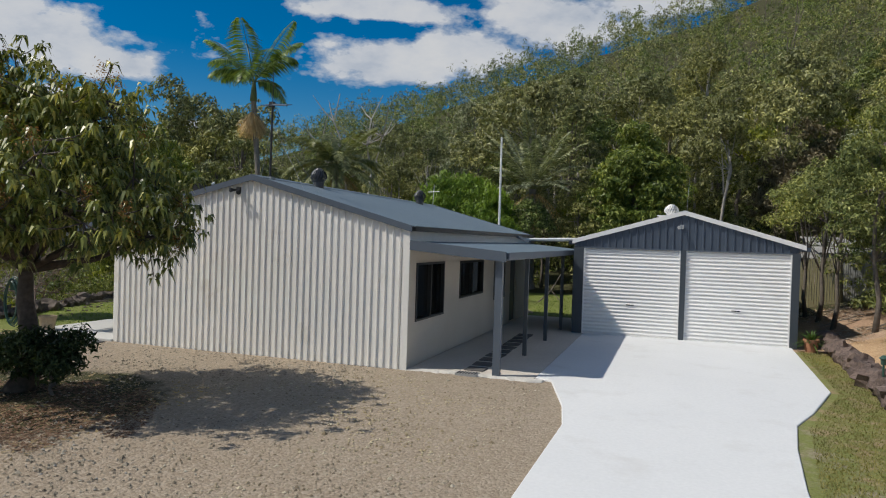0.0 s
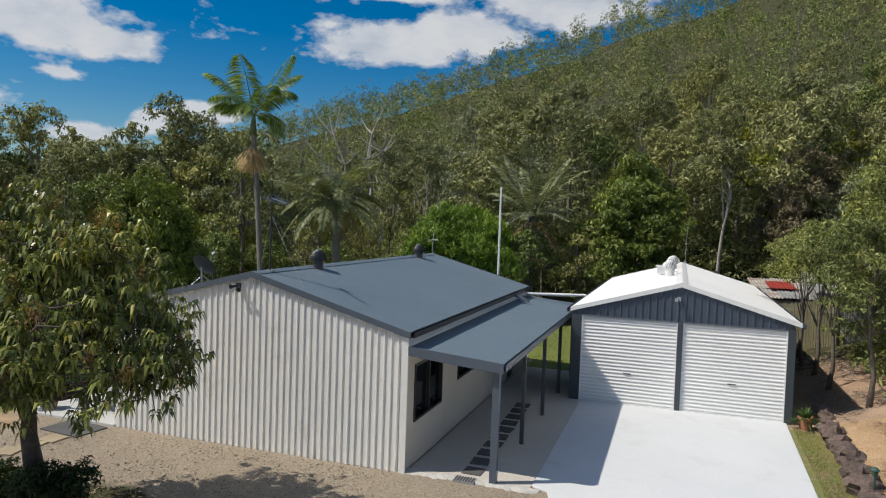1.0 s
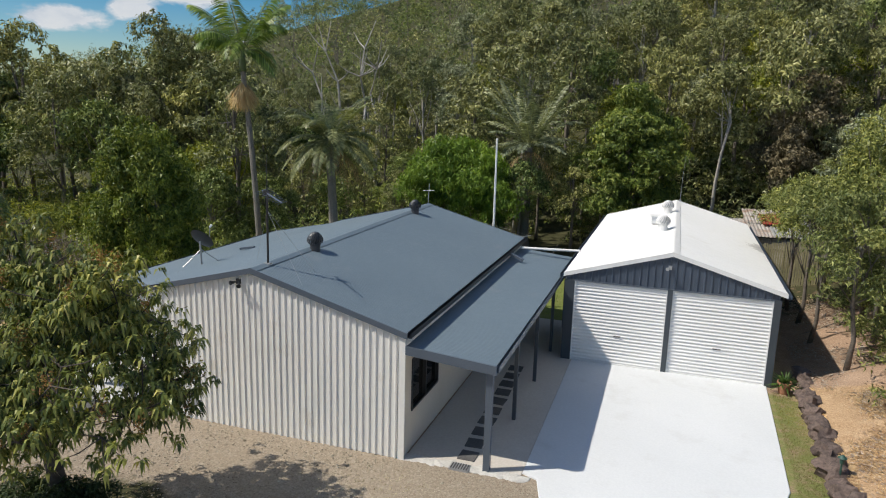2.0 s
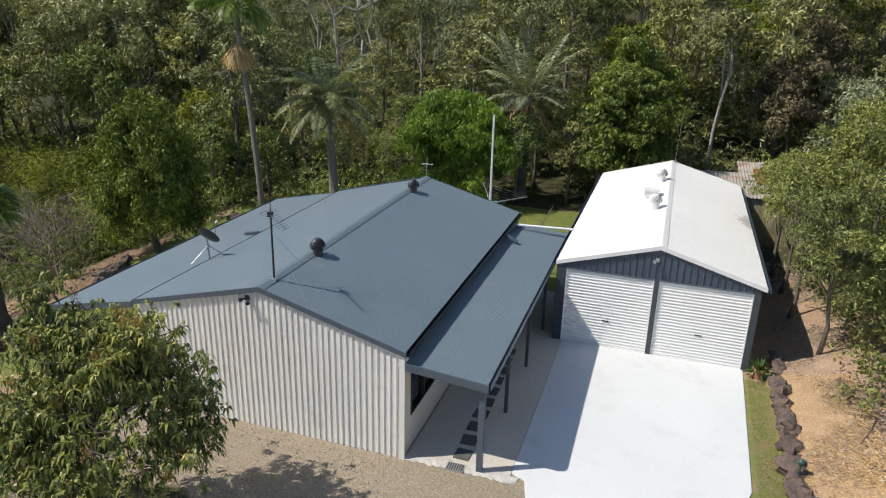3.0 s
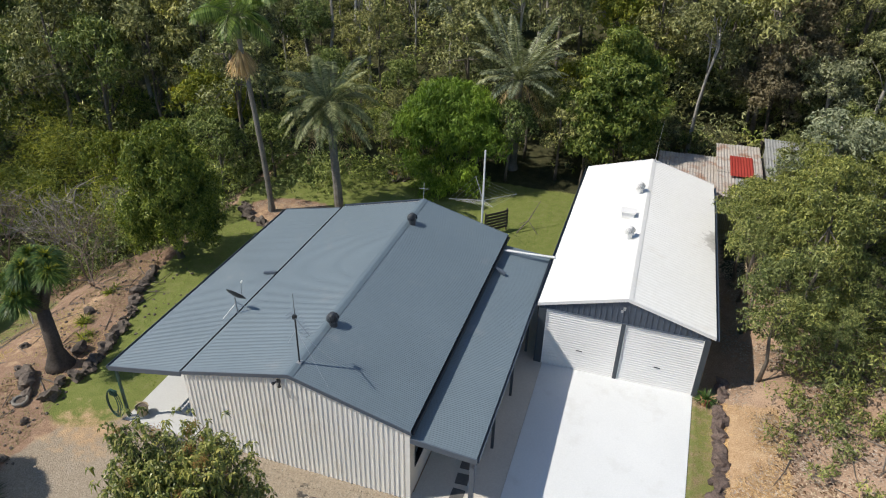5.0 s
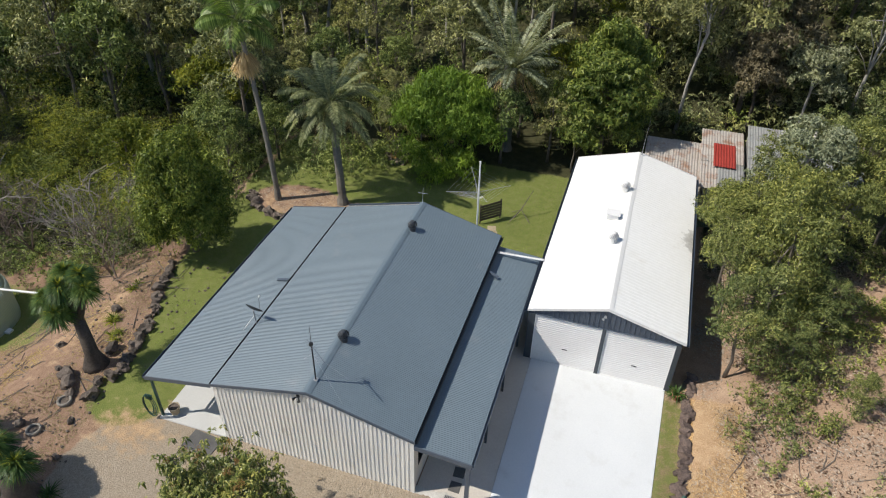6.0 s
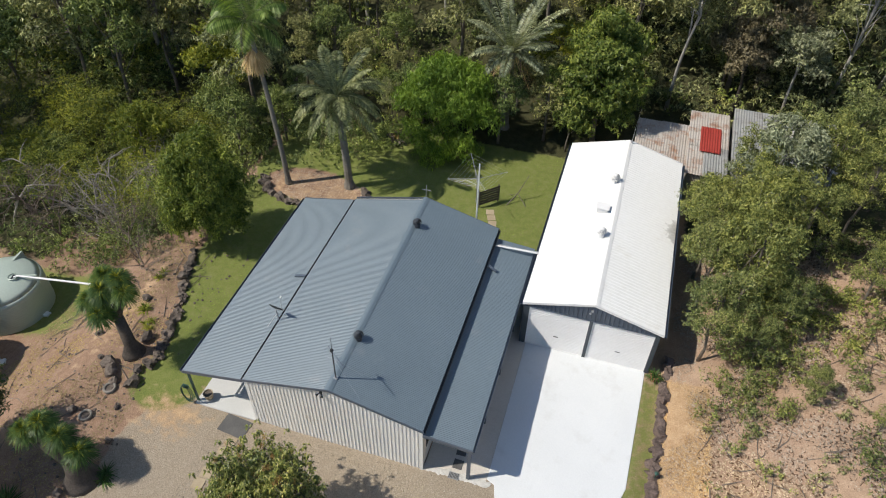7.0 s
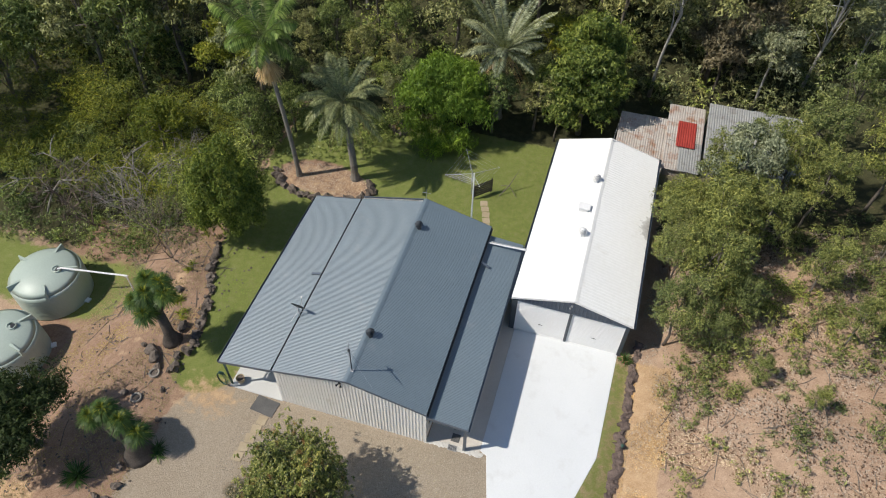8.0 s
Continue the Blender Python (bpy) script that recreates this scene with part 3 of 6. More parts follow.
    g = Geo()
    a, b = (0.16, 0.27 * 0.16), (-0.16, 0.23 * 0.16)
    prof = [(RX + a[0], RIDGE + 0.022 - a[1]), (RX + 0.03, RIDGE + 0.028), (RX - 0.03, RIDGE + 0.028), (RX + b[0], RIDGE + 0.022 - b[1])]
    v = [(x, y, z) for y in (-0.07, HL + 0.09) for x, z in prof]
    g.add(v, [(i + 1, i, i + 4, i + 5) for i in range(3)])
    part("ridge_cap", g, M_ROOF, house)
    # barge flashings on the gables
    for yb in (-0.075, HL + 0.07):
        for x0, z0, x1, z1 in ((RX, RIDGE, 0.09, EAVE - 0.03), (RX, RIDGE, HX0 - 0.03, EAVEL)):
            g = Geo()
            v = []
            for x, z in ((x0, z0), (x1, z1)):
                v += [(x, yb - 0.012, z - 0.10), (x, yb + 0.012, z - 0.10), (x, yb + 0.012, z + 0.032), (x, yb - 0.012, z + 0.032)]
            g.add(v, [(0, 1, 5, 4), (1, 2, 6, 5), (2, 3, 7, 6), (3, 0, 4, 7), (0, 3, 2, 1), (4, 5, 6, 7)])
            part("barge_flashing", g, M_TRIM, house)
    # gutters
    g = Geo()
    for s in ((0.055, 0.065, EAVE - 0.11, EAVE - 0.02), (0.065, 0.16, EAVE - 0.11, EAVE - 0.10), (0.16, 0.17, EAVE - 0.11, EAVE - 0.01)):
        box(g, s[0], s[1], -0.05, HL + 0.05, s[2], s[3])
    part("gutter", g, M_BLACK, house, "dark eaves gutter")
    g = Geo()
    for s in ((-7.60, -7.52, 2.90, 2.91), (-7.61, -7.60, 2.90, 2.985)):
        box(g, s[0], s[1], -0.04, HL - 0.1, s[2], s[3])
    part("gutter", g, M_BLACK, house, "dark gutter between the roofs")


house_shell()


def verandah():
    th = thing("verandah", (0, 0, 0), "narrow verandah with grey corrugated roof on steel posts", "verandah")
    x1, z0, z1, ln = 1.98, 2.62, 2.45, 11.55
    d = Vector((x1, 0, z1 - z0))
    part("roof_sheet", ribbed(Geo(), (0.03, 0.0, z0), (0, 1, 0), d.normalized(), Vector((-d.z, 0, d.x)).normalized(), ln, d.length, 0.076, 0.010, "wave"), M_ROOF, th)
    g = Geo()
    v = []
    for x, z in ((0.035, z0), (x1 + 0.06, z1)):
        v += [(x, -0.04, z - 0.17), (x, 0.0, z - 0.17), (x, 0.0, z + 0.03), (x, -0.04, z + 0.03)]
    g.add(v, [(0, 1, 5, 4), (1, 2, 6, 5), (2, 3, 7, 6), (3, 0, 4, 7), (0, 3, 2, 1), (4, 5, 6, 7)])
    part("end_fascia", g, M_TRIM, th)
    g = Geo()
    box(g, x1 + 0.0, x1 + 0.012, 0.0, ln, z1 - 0.12, z1 + 0.0)
    box(g, x1 + 0.012, x1 + 0.1, 0.0, ln, z1 - 0.12, z1 - 0.11)
    box(g, x1 + 0.1, x1 + 0.11, 0.0, ln, z1 - 0.12, z1 + 0.015)
    part("gutter", g, M_TRIM, th)
    part("beam", box(Geo(), 1.80, 1.92, 0.01, ln, z1 - 0.16, z1 - 0.03), M_TRIM, th)
    for i in range(5):
        y = 0.16 + 2.66 * i
        w = 0.07 if i == 0 else 0.045
        # posts behind the first are coloured darker to show the roof's shade
        part("post", box(Geo(), 1.87 - w, 1.87 + w, y - w, y + w, -0.02, z1 - 0.16), M_TRIM if i == 0 else M_DARK_AND_SHADED, th)
    return th


verandah()


def side_porch():
    th = thing("side_porch", (0, 0, 0), "lean-to porch roof of grey corrugated sheets on green posts", "porch")
    xa, za, xb, zb, y0, y1 = -7.62, 2.935, -10.45, 2.35, -0.03, 11.72
    d = Vector((xb - xa, 0, zb - za))
    n = Vector((d.z, 0, -d.x)).normalized()
    part("roof_sheet", ribbed(Geo(), (xa, y0, za), (0, 1, 0), d.normalized(), n, y1 - y0, d.length, 0.076, 0.010, "wave"), M_ROOF, th)
    for yb in (y0 - 0.03, y1 + 0.005):
        g = Geo()
        v = []
        for x, z in ((xa + 0.05, za), (xb - 0.03, zb)):
            v += [(x, yb, z - 0.15), (x, yb + 0.025, z - 0.15), (x, yb + 0.025, z + 0.028), (x, yb, z + 0.028)]
        g.add(v, [(0, 1, 5, 4), (1, 2, 6, 5), (2, 3, 7, 6), (3, 0, 4, 7), (0, 3, 2, 1), (4, 5, 6, 7)])
        part("fascia", g, M_TRIM, th)
    g = Geo()
    box(g, xb - 0.11, xb - 0.1, y0, y1, zb - 0.12, zb)
    box(g, xb - 0.1, xb - 0.0, y0, y1, zb - 0.12, zb - 0.11)
    part("gutter", g, M_TRIM, th)
    part("beam", box(Geo(), xb + 0.08, xb + 0.16, y0 + 0.05, y1 - 0.05, zb - 0.16, zb - 0.02), M_GREEN, th)
    for y in (0.1, 3.9, 7.8, 11.5):
        part("post", box(Geo(), xb + 0.08, xb + 0.16, y - 0.04, y + 0.04, 0.0, zb - 0.16), M_GREEN, th, "green painted steel post")
    return th


side_porch()


# ---- garage ----
def garage():
    W, L, E, R, cx = 6.02, 12.85, 2.78, 3.66, 3.05
    th = thing("garage", (2.29, 7.68, 0), "double garage, blue-grey walls, white roof, two white roller doors", "garage", rz=-0.35)
    def top(x):
        return E + (R - E) * (1 - abs(x - cx) / cx)
    g = ribbed(Geo(), (0.02, 0, 2.6), (1, 0, 0), (0, 0, 1), (0, -1, 0), W - 0.04, lambda s: (0.0, top(s + 0.02) - 2.63), 0.2, 0.026, "rib")
    part("gable_panel", g, M_NAVY, th)
    part("corner_panel", box(Geo(), -0.02, 0.27, -0.03, 0.09, 0, 2.595), M_DARK_AND_SHADED, th)
    part("corner_panel", box(Geo(), 5.84, W + 0.02, -0.03, 0.09, 0, 2.595), M_DARK_AND_SHADED, th)
    part("door_mullion", box(Geo(), 2.985, 3.135, -0.04, 0.1, 0, 2.595), M_DARK_AND_SHADED, th)
    part("door_header", box(Geo(), 0.27, 5.84, -0.036, 0.02, 2.56, 2.597), M_TRIM, th)
    for x0, x1, hx in ((0.27, 2.985, 1.64), (3.135, 5.84, 4.48)):
        g = ribbed(Geo(), (x0, 0.03, 0.05), (0, 0, 1), (1, 0, 0), (0, -1, 0), 2.51, x1 - x0, 0.105, 0.02, "wave")
        d = part("roller_door", g, M_WHITE, th, "white ribbed roller door, closed")
        part("bottom_rail", box(Geo(), x0, x1, 0.0, 0.04, 0.0, 0.055), M_WHITE, d)
        part("handle", box(Geo(), hx - 0.11, hx + 0.11, -0.012, 0.008, 0.925, 0.955), M_BLACK, d, "black lift handle")
        for xg in (x0, x1 - 0.035):
            part("door_guide", box(Geo(), xg, xg + 0.035, -0.02, 0.03, 0.0, 2.56), M_WHITE, d)
    part("side_wall", ribbed(Geo(), (0, L, 0), (0, -1, 0), (0, 0, 1), (-1, 0, 0), L - 0.1, E - 0.02, 0.2, 0.026, "rib"), M_NAVY, th)
    part("side_wall", ribbed(Geo(), (W, 0.1, 0), (0, 1, 0), (0, 0, 1), (1, 0, 0), L - 0.1, E - 0.02, 0.2, 0.026, "rib"), M_NAVY, th)
    part("back_wall", ribbed(Geo(), (W, L, 0), (-1, 0, 0), (0, 0, 1), (0, 1, 0), W, lambda s: (0.0, top(W - s) - 0.03), 0.2, 0.026, "rib"), M_NAVY, th)
    part("inner_floor", box(Geo(), 0.05, W - 0.05, 0.1, L - 0.05, -0.03, 0.02), M_CONC2, th)
    sl = (R - E) / cx
    for sgn in (-1, 1):
        xe = cx + sgn * (cx + 0.07)
        ze = R - sl * (cx + 0.07)
        d = Vector((xe - cx, 0, ze - R))
        n = Vector((-d.z, 0, d.x)).normalized() * (1 if d.x > 0 else -1)
        part("roof_sheet", ribbed(Geo(), (cx, -0.04, R + 0.02), (0, 1, 0), d.normalized(), n, L + 0.08, d.length, 0.19, 0.008, "rib"), M_WHITE_ROOF, th)
        for yb in (-0.075, L + 0.05):
            g, v = Geo(), []
            for x, z in ((cx, R + 0.02), (xe, ze + 0.02)):
                v += [(x, yb, z - 0.10), (x, yb + 0.03, z - 0.10), (x, yb + 0.03, z + 0.03), (x, yb, z + 0.03)]
            g.add(v, [(0, 1, 5, 4), (1, 2, 6, 5), (2, 3, 7, 6), (3, 0, 4, 7), (0, 3, 2, 1), (4, 5, 6, 7)])
            part("barge_flashing", g, M_WHITE, th)
        g = Geo()
        box(g, min(xe, xe + sgn * 0.1), max(xe, xe + sgn * 0.1), -0.04, L + 0.04, ze - 0.11, ze - 0.1)
        box(g, min(xe + sgn * 0.1, xe + sgn * 0.112), max(xe + sgn * 0.1, xe + sgn * 0.112), -0.04, L + 0.04, ze - 0.11, ze + 0.0)
        part("gutter", g, M_NAVY, th)
    g = Geo()
    prof = [(cx + 0.17, R + 0.04 - 0.17 * sl), (cx + 0.02, R + 0.05), (cx - 0.02, R + 0.05), (cx - 0.17, R + 0.04 - 0.17 * sl)]
    g.add([(x, y, z) for y in (-0.08, L + 0.08) for x, z in prof], [(i + 1, i, i + 4, i + 5) for i in range(3)])
    part("ridge_cap", g, M_WHITE_ROOF, th)
    return th


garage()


# ---- plants: builders ----
def unit(v):
    return v / np.maximum(np.linalg.norm(v, axis=-1, keepdims=True), 1e-9)


def leaves(g, pts, out, length, width, rng, droop=0.3, wild=0.8, tri=False):
    """Leaf blades at pts: four-cornered, pointing outwards and down by droop."""
    n = len(pts)
    if n == 0:
        return g
    out = np.asarray(out)
    r = rng.normal(0, 1, (n, 3))
    d = unit(r - 0.75 * out * np.sum(r * out, -1, keepdims=True) + np.array([0, 0, -droop * 1.6]))
    s = unit(np.cross(d, out + rng.normal(0, 0.3 + 0.5 * wild * 0.6, (n, 3)) + np.array([0, 0, 0.25])))
    k = rng.uniform(0.65, 1.3, (n, 1))
    d, s = d * length * k, s * width * 0.5 * k
    if tri:
        return g.tris(np.stack([pts + s * 0.9, pts + d, pts - s * 0.9 + d * 0.25], 1))
    return g.quads(np.stack([pts, pts + d * 0.45 + s, pts + d, pts + d * 0.45 - s], 1))


def shell(rng, c, r, n, inner=0.55):
    """n points in the outer part of an ellipsoid, with their outward ways."""
    o = unit(rng.normal(0, 1, (n, 3)))
    o[:, 2] = np.where(o[:, 2] < -0.55, -o[:, 2], o[:, 2])
    rad = inner + (1 - inner) * rng.random((n, 1)) ** 0.6
    return np.asarray(c) + o * rad * np.asarray(r), o


def tufts(g, rng, c, r, k, leaf, tuft, per, droop, inner):
    """k leaves in small separate tufts over one clump, with gaps between them."""
    m = max(1, k // per)
    tc, to = shell(rng, c, r, m, inner)
    size = np.repeat(tuft * rng.uniform(0.6, 1.4, m), per)[:, None]
    o = unit(rng.normal(0, 1, (m * per, 3)))
    p = np.repeat(tc, per, 0) + o * size * rng.random((m * per, 1)) ** 0.5 * np.array([1, 1, 0.7])
    out = unit(o + 0.7 * np.repeat(to, per, 0) + np.array([0, 0, 0.35]))
    return leaves(g, p, out, leaf[0], leaf[1], rng, droop, tri=True)


def clumps(rng, c, r, k, size):
    """Clump centres and radii that fill a crown unevenly."""
    p, o = shell(rng, c, np.asarray(r) * 0.8, k, 0.35)
    return [(q, size * rng.uniform(0.7, 1.35)) for q in p]


def limbs(g, base, top, ends, r0, rng, low=0.45, n=7):
    """A tapered, crooked trunk and limbs that reach towards the clumps."""
    base, top = Vector(base), Vector(top)
    pts, rad = [], []
    for i in range(6):
        t = i / 5
        pts.append(base.lerp(top, t) + Vector((rng.normal(0, r0 * 0.6), rng.normal(0, r0 * 0.6), 0)) * (0 if i == 0 else 1))
        rad.append(r0 * (1.25 if i == 0 else 1.0 - 0.6 * t))
    tube(g, pts, rad, n)
    for e in ends:
        s = rng.uniform(low, 0.97)
        a = pts[min(5, int(s * 5))]
        b = Vector(e)
        m = a.lerp(b, 0.5) + Vector((rng.normal(0, 0.15), rng.normal(0, 0.15), rng.uniform(-0.1, 0.25) * (b - a).length))
        rr = r0 * rng.uniform(0.22, 0.42)
        tube(g, [a, a.lerp(m, 0.6), m, b], [rr, rr * 0.8, rr * 0.6, rr * 0.2], 5)
    return g


def make_tree(seed, name, label, height, crown, leaf, leaf_size, count, bark, trunk_r=0.14, nclump=14, clump=0.9, crown_z=None, droop=0.35, category="tree", trunk_top=0.75, inner=0.35, tuft=0.26, per=14):
    """A tree at the origin: crown is its three half-widths."""
    rng = np.random.default_rng(seed)
    th = thing(name, (0, 0, 0), label, category)
    cz = crown_z if crown_z is not None else height - crown[2]
    cl = clumps(rng, (0, 0, cz), crown, nclump, clump)
    g = Geo()
    ends = [c for c, _ in cl[: min(len(cl), 11)]]
    limbs(g, (0, 0, -0.15), (rng.normal(0, 0.2), rng.normal(0, 0.2), height * trunk_top), ends, trunk_r, rng)
    g.smooth = True
    part("trunk", g, bark, th)
    g = Geo()
    w = np.array([r * r for _, r in cl])
    for (c, r), share in zip(cl, w / w.sum()):
        k = int(count * 1.6 * share)
        tufts(g, rng, c, (r, r, r * 0.8), k, leaf_size, tuft, per, droop, inner)
    part("crown", g, leaf, th)
    return th


def place(ob, x, y, rz=0.0, s=1.0, dz=0.0):
    ob.matrix_world = pose(x, y, ground_z(x, y) + dz, 0, 0, rz) @ Matrix.Diagonal((s, s, s, 1))
    return ob


def again(ob, x, y, rz, s=1.0, sz=None):
    c = copy_thing(ob, pose(x, y, ground_z(x, y), 0, 0, rz))
    c.scale = (s, s, sz or s)
    return c


def frond(g, base, out, length, rise, sag, rng, leaflet=0.55, pairs=34, width=0.045, vee=0.5, rach=None):
    """A feather frond: an arched stalk with leaflets along both sides."""
    out = Vector((math.cos(out), math.sin(out), 0))
    side = Vector((-out.y, out.x, 0))
    pts = []
    for i in range(9):
        t = i / 8
        pts.append(Vector(base) + out * (length * (t - 0.22 * t * t * sag)) + Vector((0, 0, length * (rise * t - sag * t * t))))
    if rach is not None:
        tube(rach, pts, [0.03 * (1 - 0.85 * i / 8) for i in range(9)], 4)
    q = []
    for i in range(pairs):
        t = 0.12 + 0.88 * i / pairs
        f = t * 8
        k = min(7, int(f))
        p = pts[k].lerp(pts[k + 1], f - k)
        tang = (pts[k + 1] - pts[k]).normalized()
        ll = leaflet * (math.sin(math.pi * min(1, 0.12 + t * 0.88)) * 0.8 + 0.25)
        for sgn in (-1, 1):
            d = (side * sgn + tang * 0.55 + Vector((0, 0, vee * rng.uniform(0.2, 1) - 0.35))).normalized()
            e = p + d * ll * rng.uniform(0.85, 1.1) + Vector((0, 0, -0.25 * ll))
            m = p + d * ll * 0.5
            w = tang * width
            q.append([p - w * 0.4, m - w, e, m + w])
    g.quads(np.array([[v[:] for v in r] for r in q]))
    return g


def make_palm(seed, name, label, x, y, h, lean, trunk_r, nf, length, leaflet, leafmat, skirt=0.0, sag=0.75, shaft=False, pairs=34, width=0.045, dead=0, vee=0.5, lift=0.0):
    rng = np.random.default_rng(seed)
    th = thing(name, (x, y, ground_z(x, y)), label, "palm")
    g = Geo()
    top = Vector((lean[0], lean[1], h))
    n = 28
    pts = [Vector((lean[0] * (i / n) ** 1.5, lean[1] * (i / n) ** 1.5, h * i / n - 0.1 * (i == 0))) for i in range(n + 1)]
    rad = [trunk_r * (1.35 if i < 2 else 1.0 - 0.25 * i / n) * (1.0 if i % 2 else 1.07) for i in range(n + 1)]
    tube(g, pts, rad, 10)
    part("trunk", g, M_PALMBARK, th)
    if shaft:
        s = Geo()
        tube(s, [top, top + Vector((0, 0, 0.35)), top + Vector((0, 0, 1.0))], [trunk_r * 1.15, trunk_r * 1.0, trunk_r * 0.5], 10)
        s.smooth = True
        part("crownshaft", s, M_GREENSHAFT, th, "smooth green crownshaft")
        top = top + Vector((0, 0, 0.9))
    fr, ra = Geo(), Geo()
    for i in range(nf):
        u = (i + 0.5) / nf
        rise = 1.45 + lift - 1.5 * u + rng.normal(0, 0.15)
        frond(fr, top, i * 2.399 + rng.normal(0, 0.15), length * rng.uniform(0.85, 1.08) * (0.8 + 0.25 * math.sin(math.pi * u)), rise, sag * rng.uniform(0.8, 1.15), rng, leaflet, pairs, width, vee, rach=ra)
    part("crown", fr, leafmat, th, "arching feather fronds")
    part("rachis", ra, L_PALM, th)
    if dead:
        for i in range(dead):
            fd = Geo()
            frond(fd, top - Vector((0, 0, 0.15)), rng.uniform(0, math.tau), length * rng.uniform(0.6, 0.85), -0.25, 0.75, rng, leaflet * 0.8, 20, width, 0.1)
            part("dry_frond", fd, L_DRY, th, "hanging dry brown frond")
    if skirt:
        sk = Geo()
        k = 900
        a = rng.uniform(0, math.tau, k)
        w = np.stack([np.cos(a), np.sin(a), np.zeros(k)], 1)
        ctr = np.array([top.x, top.y, top.z - (1.6 if shaft else 0.4)])
        fl, ln = rng.uniform(0.04, 0.62, (k, 1)), skirt * rng.uniform(0.7, 1.25, (k, 1))
        p0 = ctr + w * 0.12 + np.array([0, 0, 1.0]) * rng.uniform(-0.2, 0.2, (k, 1))
        p1 = p0 + w * fl * 0.62 - np.array([0, 0, 0.4]) * ln
        p2 = p0 + w * fl * 1.25 - np.array([0, 0, 1.0]) * ln
        t = np.stack([-np.sin(a), np.cos(a), np.zeros(k)], 1) * 0.016
        sk.quads(np.stack([p0 - t, p1 - t, p1 + t, p0 + t], 1))
        sk.quads(np.stack([p1 - t, p2 - t * 0.5, p2 + t * 0.5, p1 + t], 1))
        part("skirt", sk, L_BROOM, th, "drooping dry flower stalks")
    return th


def rosette(g, c, r, n, width, rng, rise=0.6, sag=0.9):
    """Long strap leaves that arch out of one point."""
    c = Vector(c)
    q = []
    for _ in range(n):
        a, e = rng.uniform(0, math.tau), rng.uniform(-0.2, 1.0)
        o = Vector((math.cos(a), math.sin(a), 0)) * math.cos(e * 1.3)
        ln = r * rng.uniform(0.75, 1.15)
        s = Vector((-math.sin(a), math.cos(a), 0)) * width
        pts = [c + o * ln * t + Vector((0, 0, ln * (math.sin(e * 1.3) * t - sag * 0.55 * t * t))) for t in (0, 0.35, 0.7, 1.0)]
        for k in range(3):
            w0, w1 = (0.7, 1.0, 0.7)[k], (1.0, 0.7, 0.08)[k]
            q.append([pts[k] - s * w0, pts[k + 1] - s * w1, pts[k + 1] + s * w1, pts[k] + s * w0])
    g.quads(np.array([[v[:] for v in r4] for r4 in q]))
    return g


M_GREENSHAFT = plain("green_shaft", (0.12, 0.17, 0.07), 0.4)

# ---- garden trees ----
def hanging_whorl(g, tip, n, rng, length=0.23, width=0.052):
    """Long leaves round a twig's tip that arch out and hang down."""
    a = rng.uniform(0, math.tau, n)
    out = np.stack([np.cos(a), np.sin(a), np.zeros(n)], 1)
    side = np.stack([-np.sin(a), np.cos(a), rng.normal(0, 0.25, n)], 1) * width * 0.5
    ln = length * rng.uniform(0.65, 1.25, (n, 1))
    up = np.array([0, 0, 1.0])
    e = rng.uniform(-0.5, 0.5, (n, 1))
    p0 = np.asarray(tip) + out * 0.01 + up * rng.uniform(-0.04, 0.03, (n, 1))
    p1 = p0 + (out * 0.85 + up * e) * ln * 0.4
    p2 = p1 + (out * 0.45 + up * (e * 0.6 - 0.85)) * ln * 0.62
    k = g.n
    g.v.append(np.stack([p0, p1 - side, p1 + side, p2], 1).reshape(-1, 3))
    g.f.extend(f for i in range(n) for f in ((k + 4 * i, k + 4 * i + 1, k + 4 * i + 2), (k + 4 * i + 1, k + 4 * i + 3, k + 4 * i + 2)))
    g.n += 4 * n


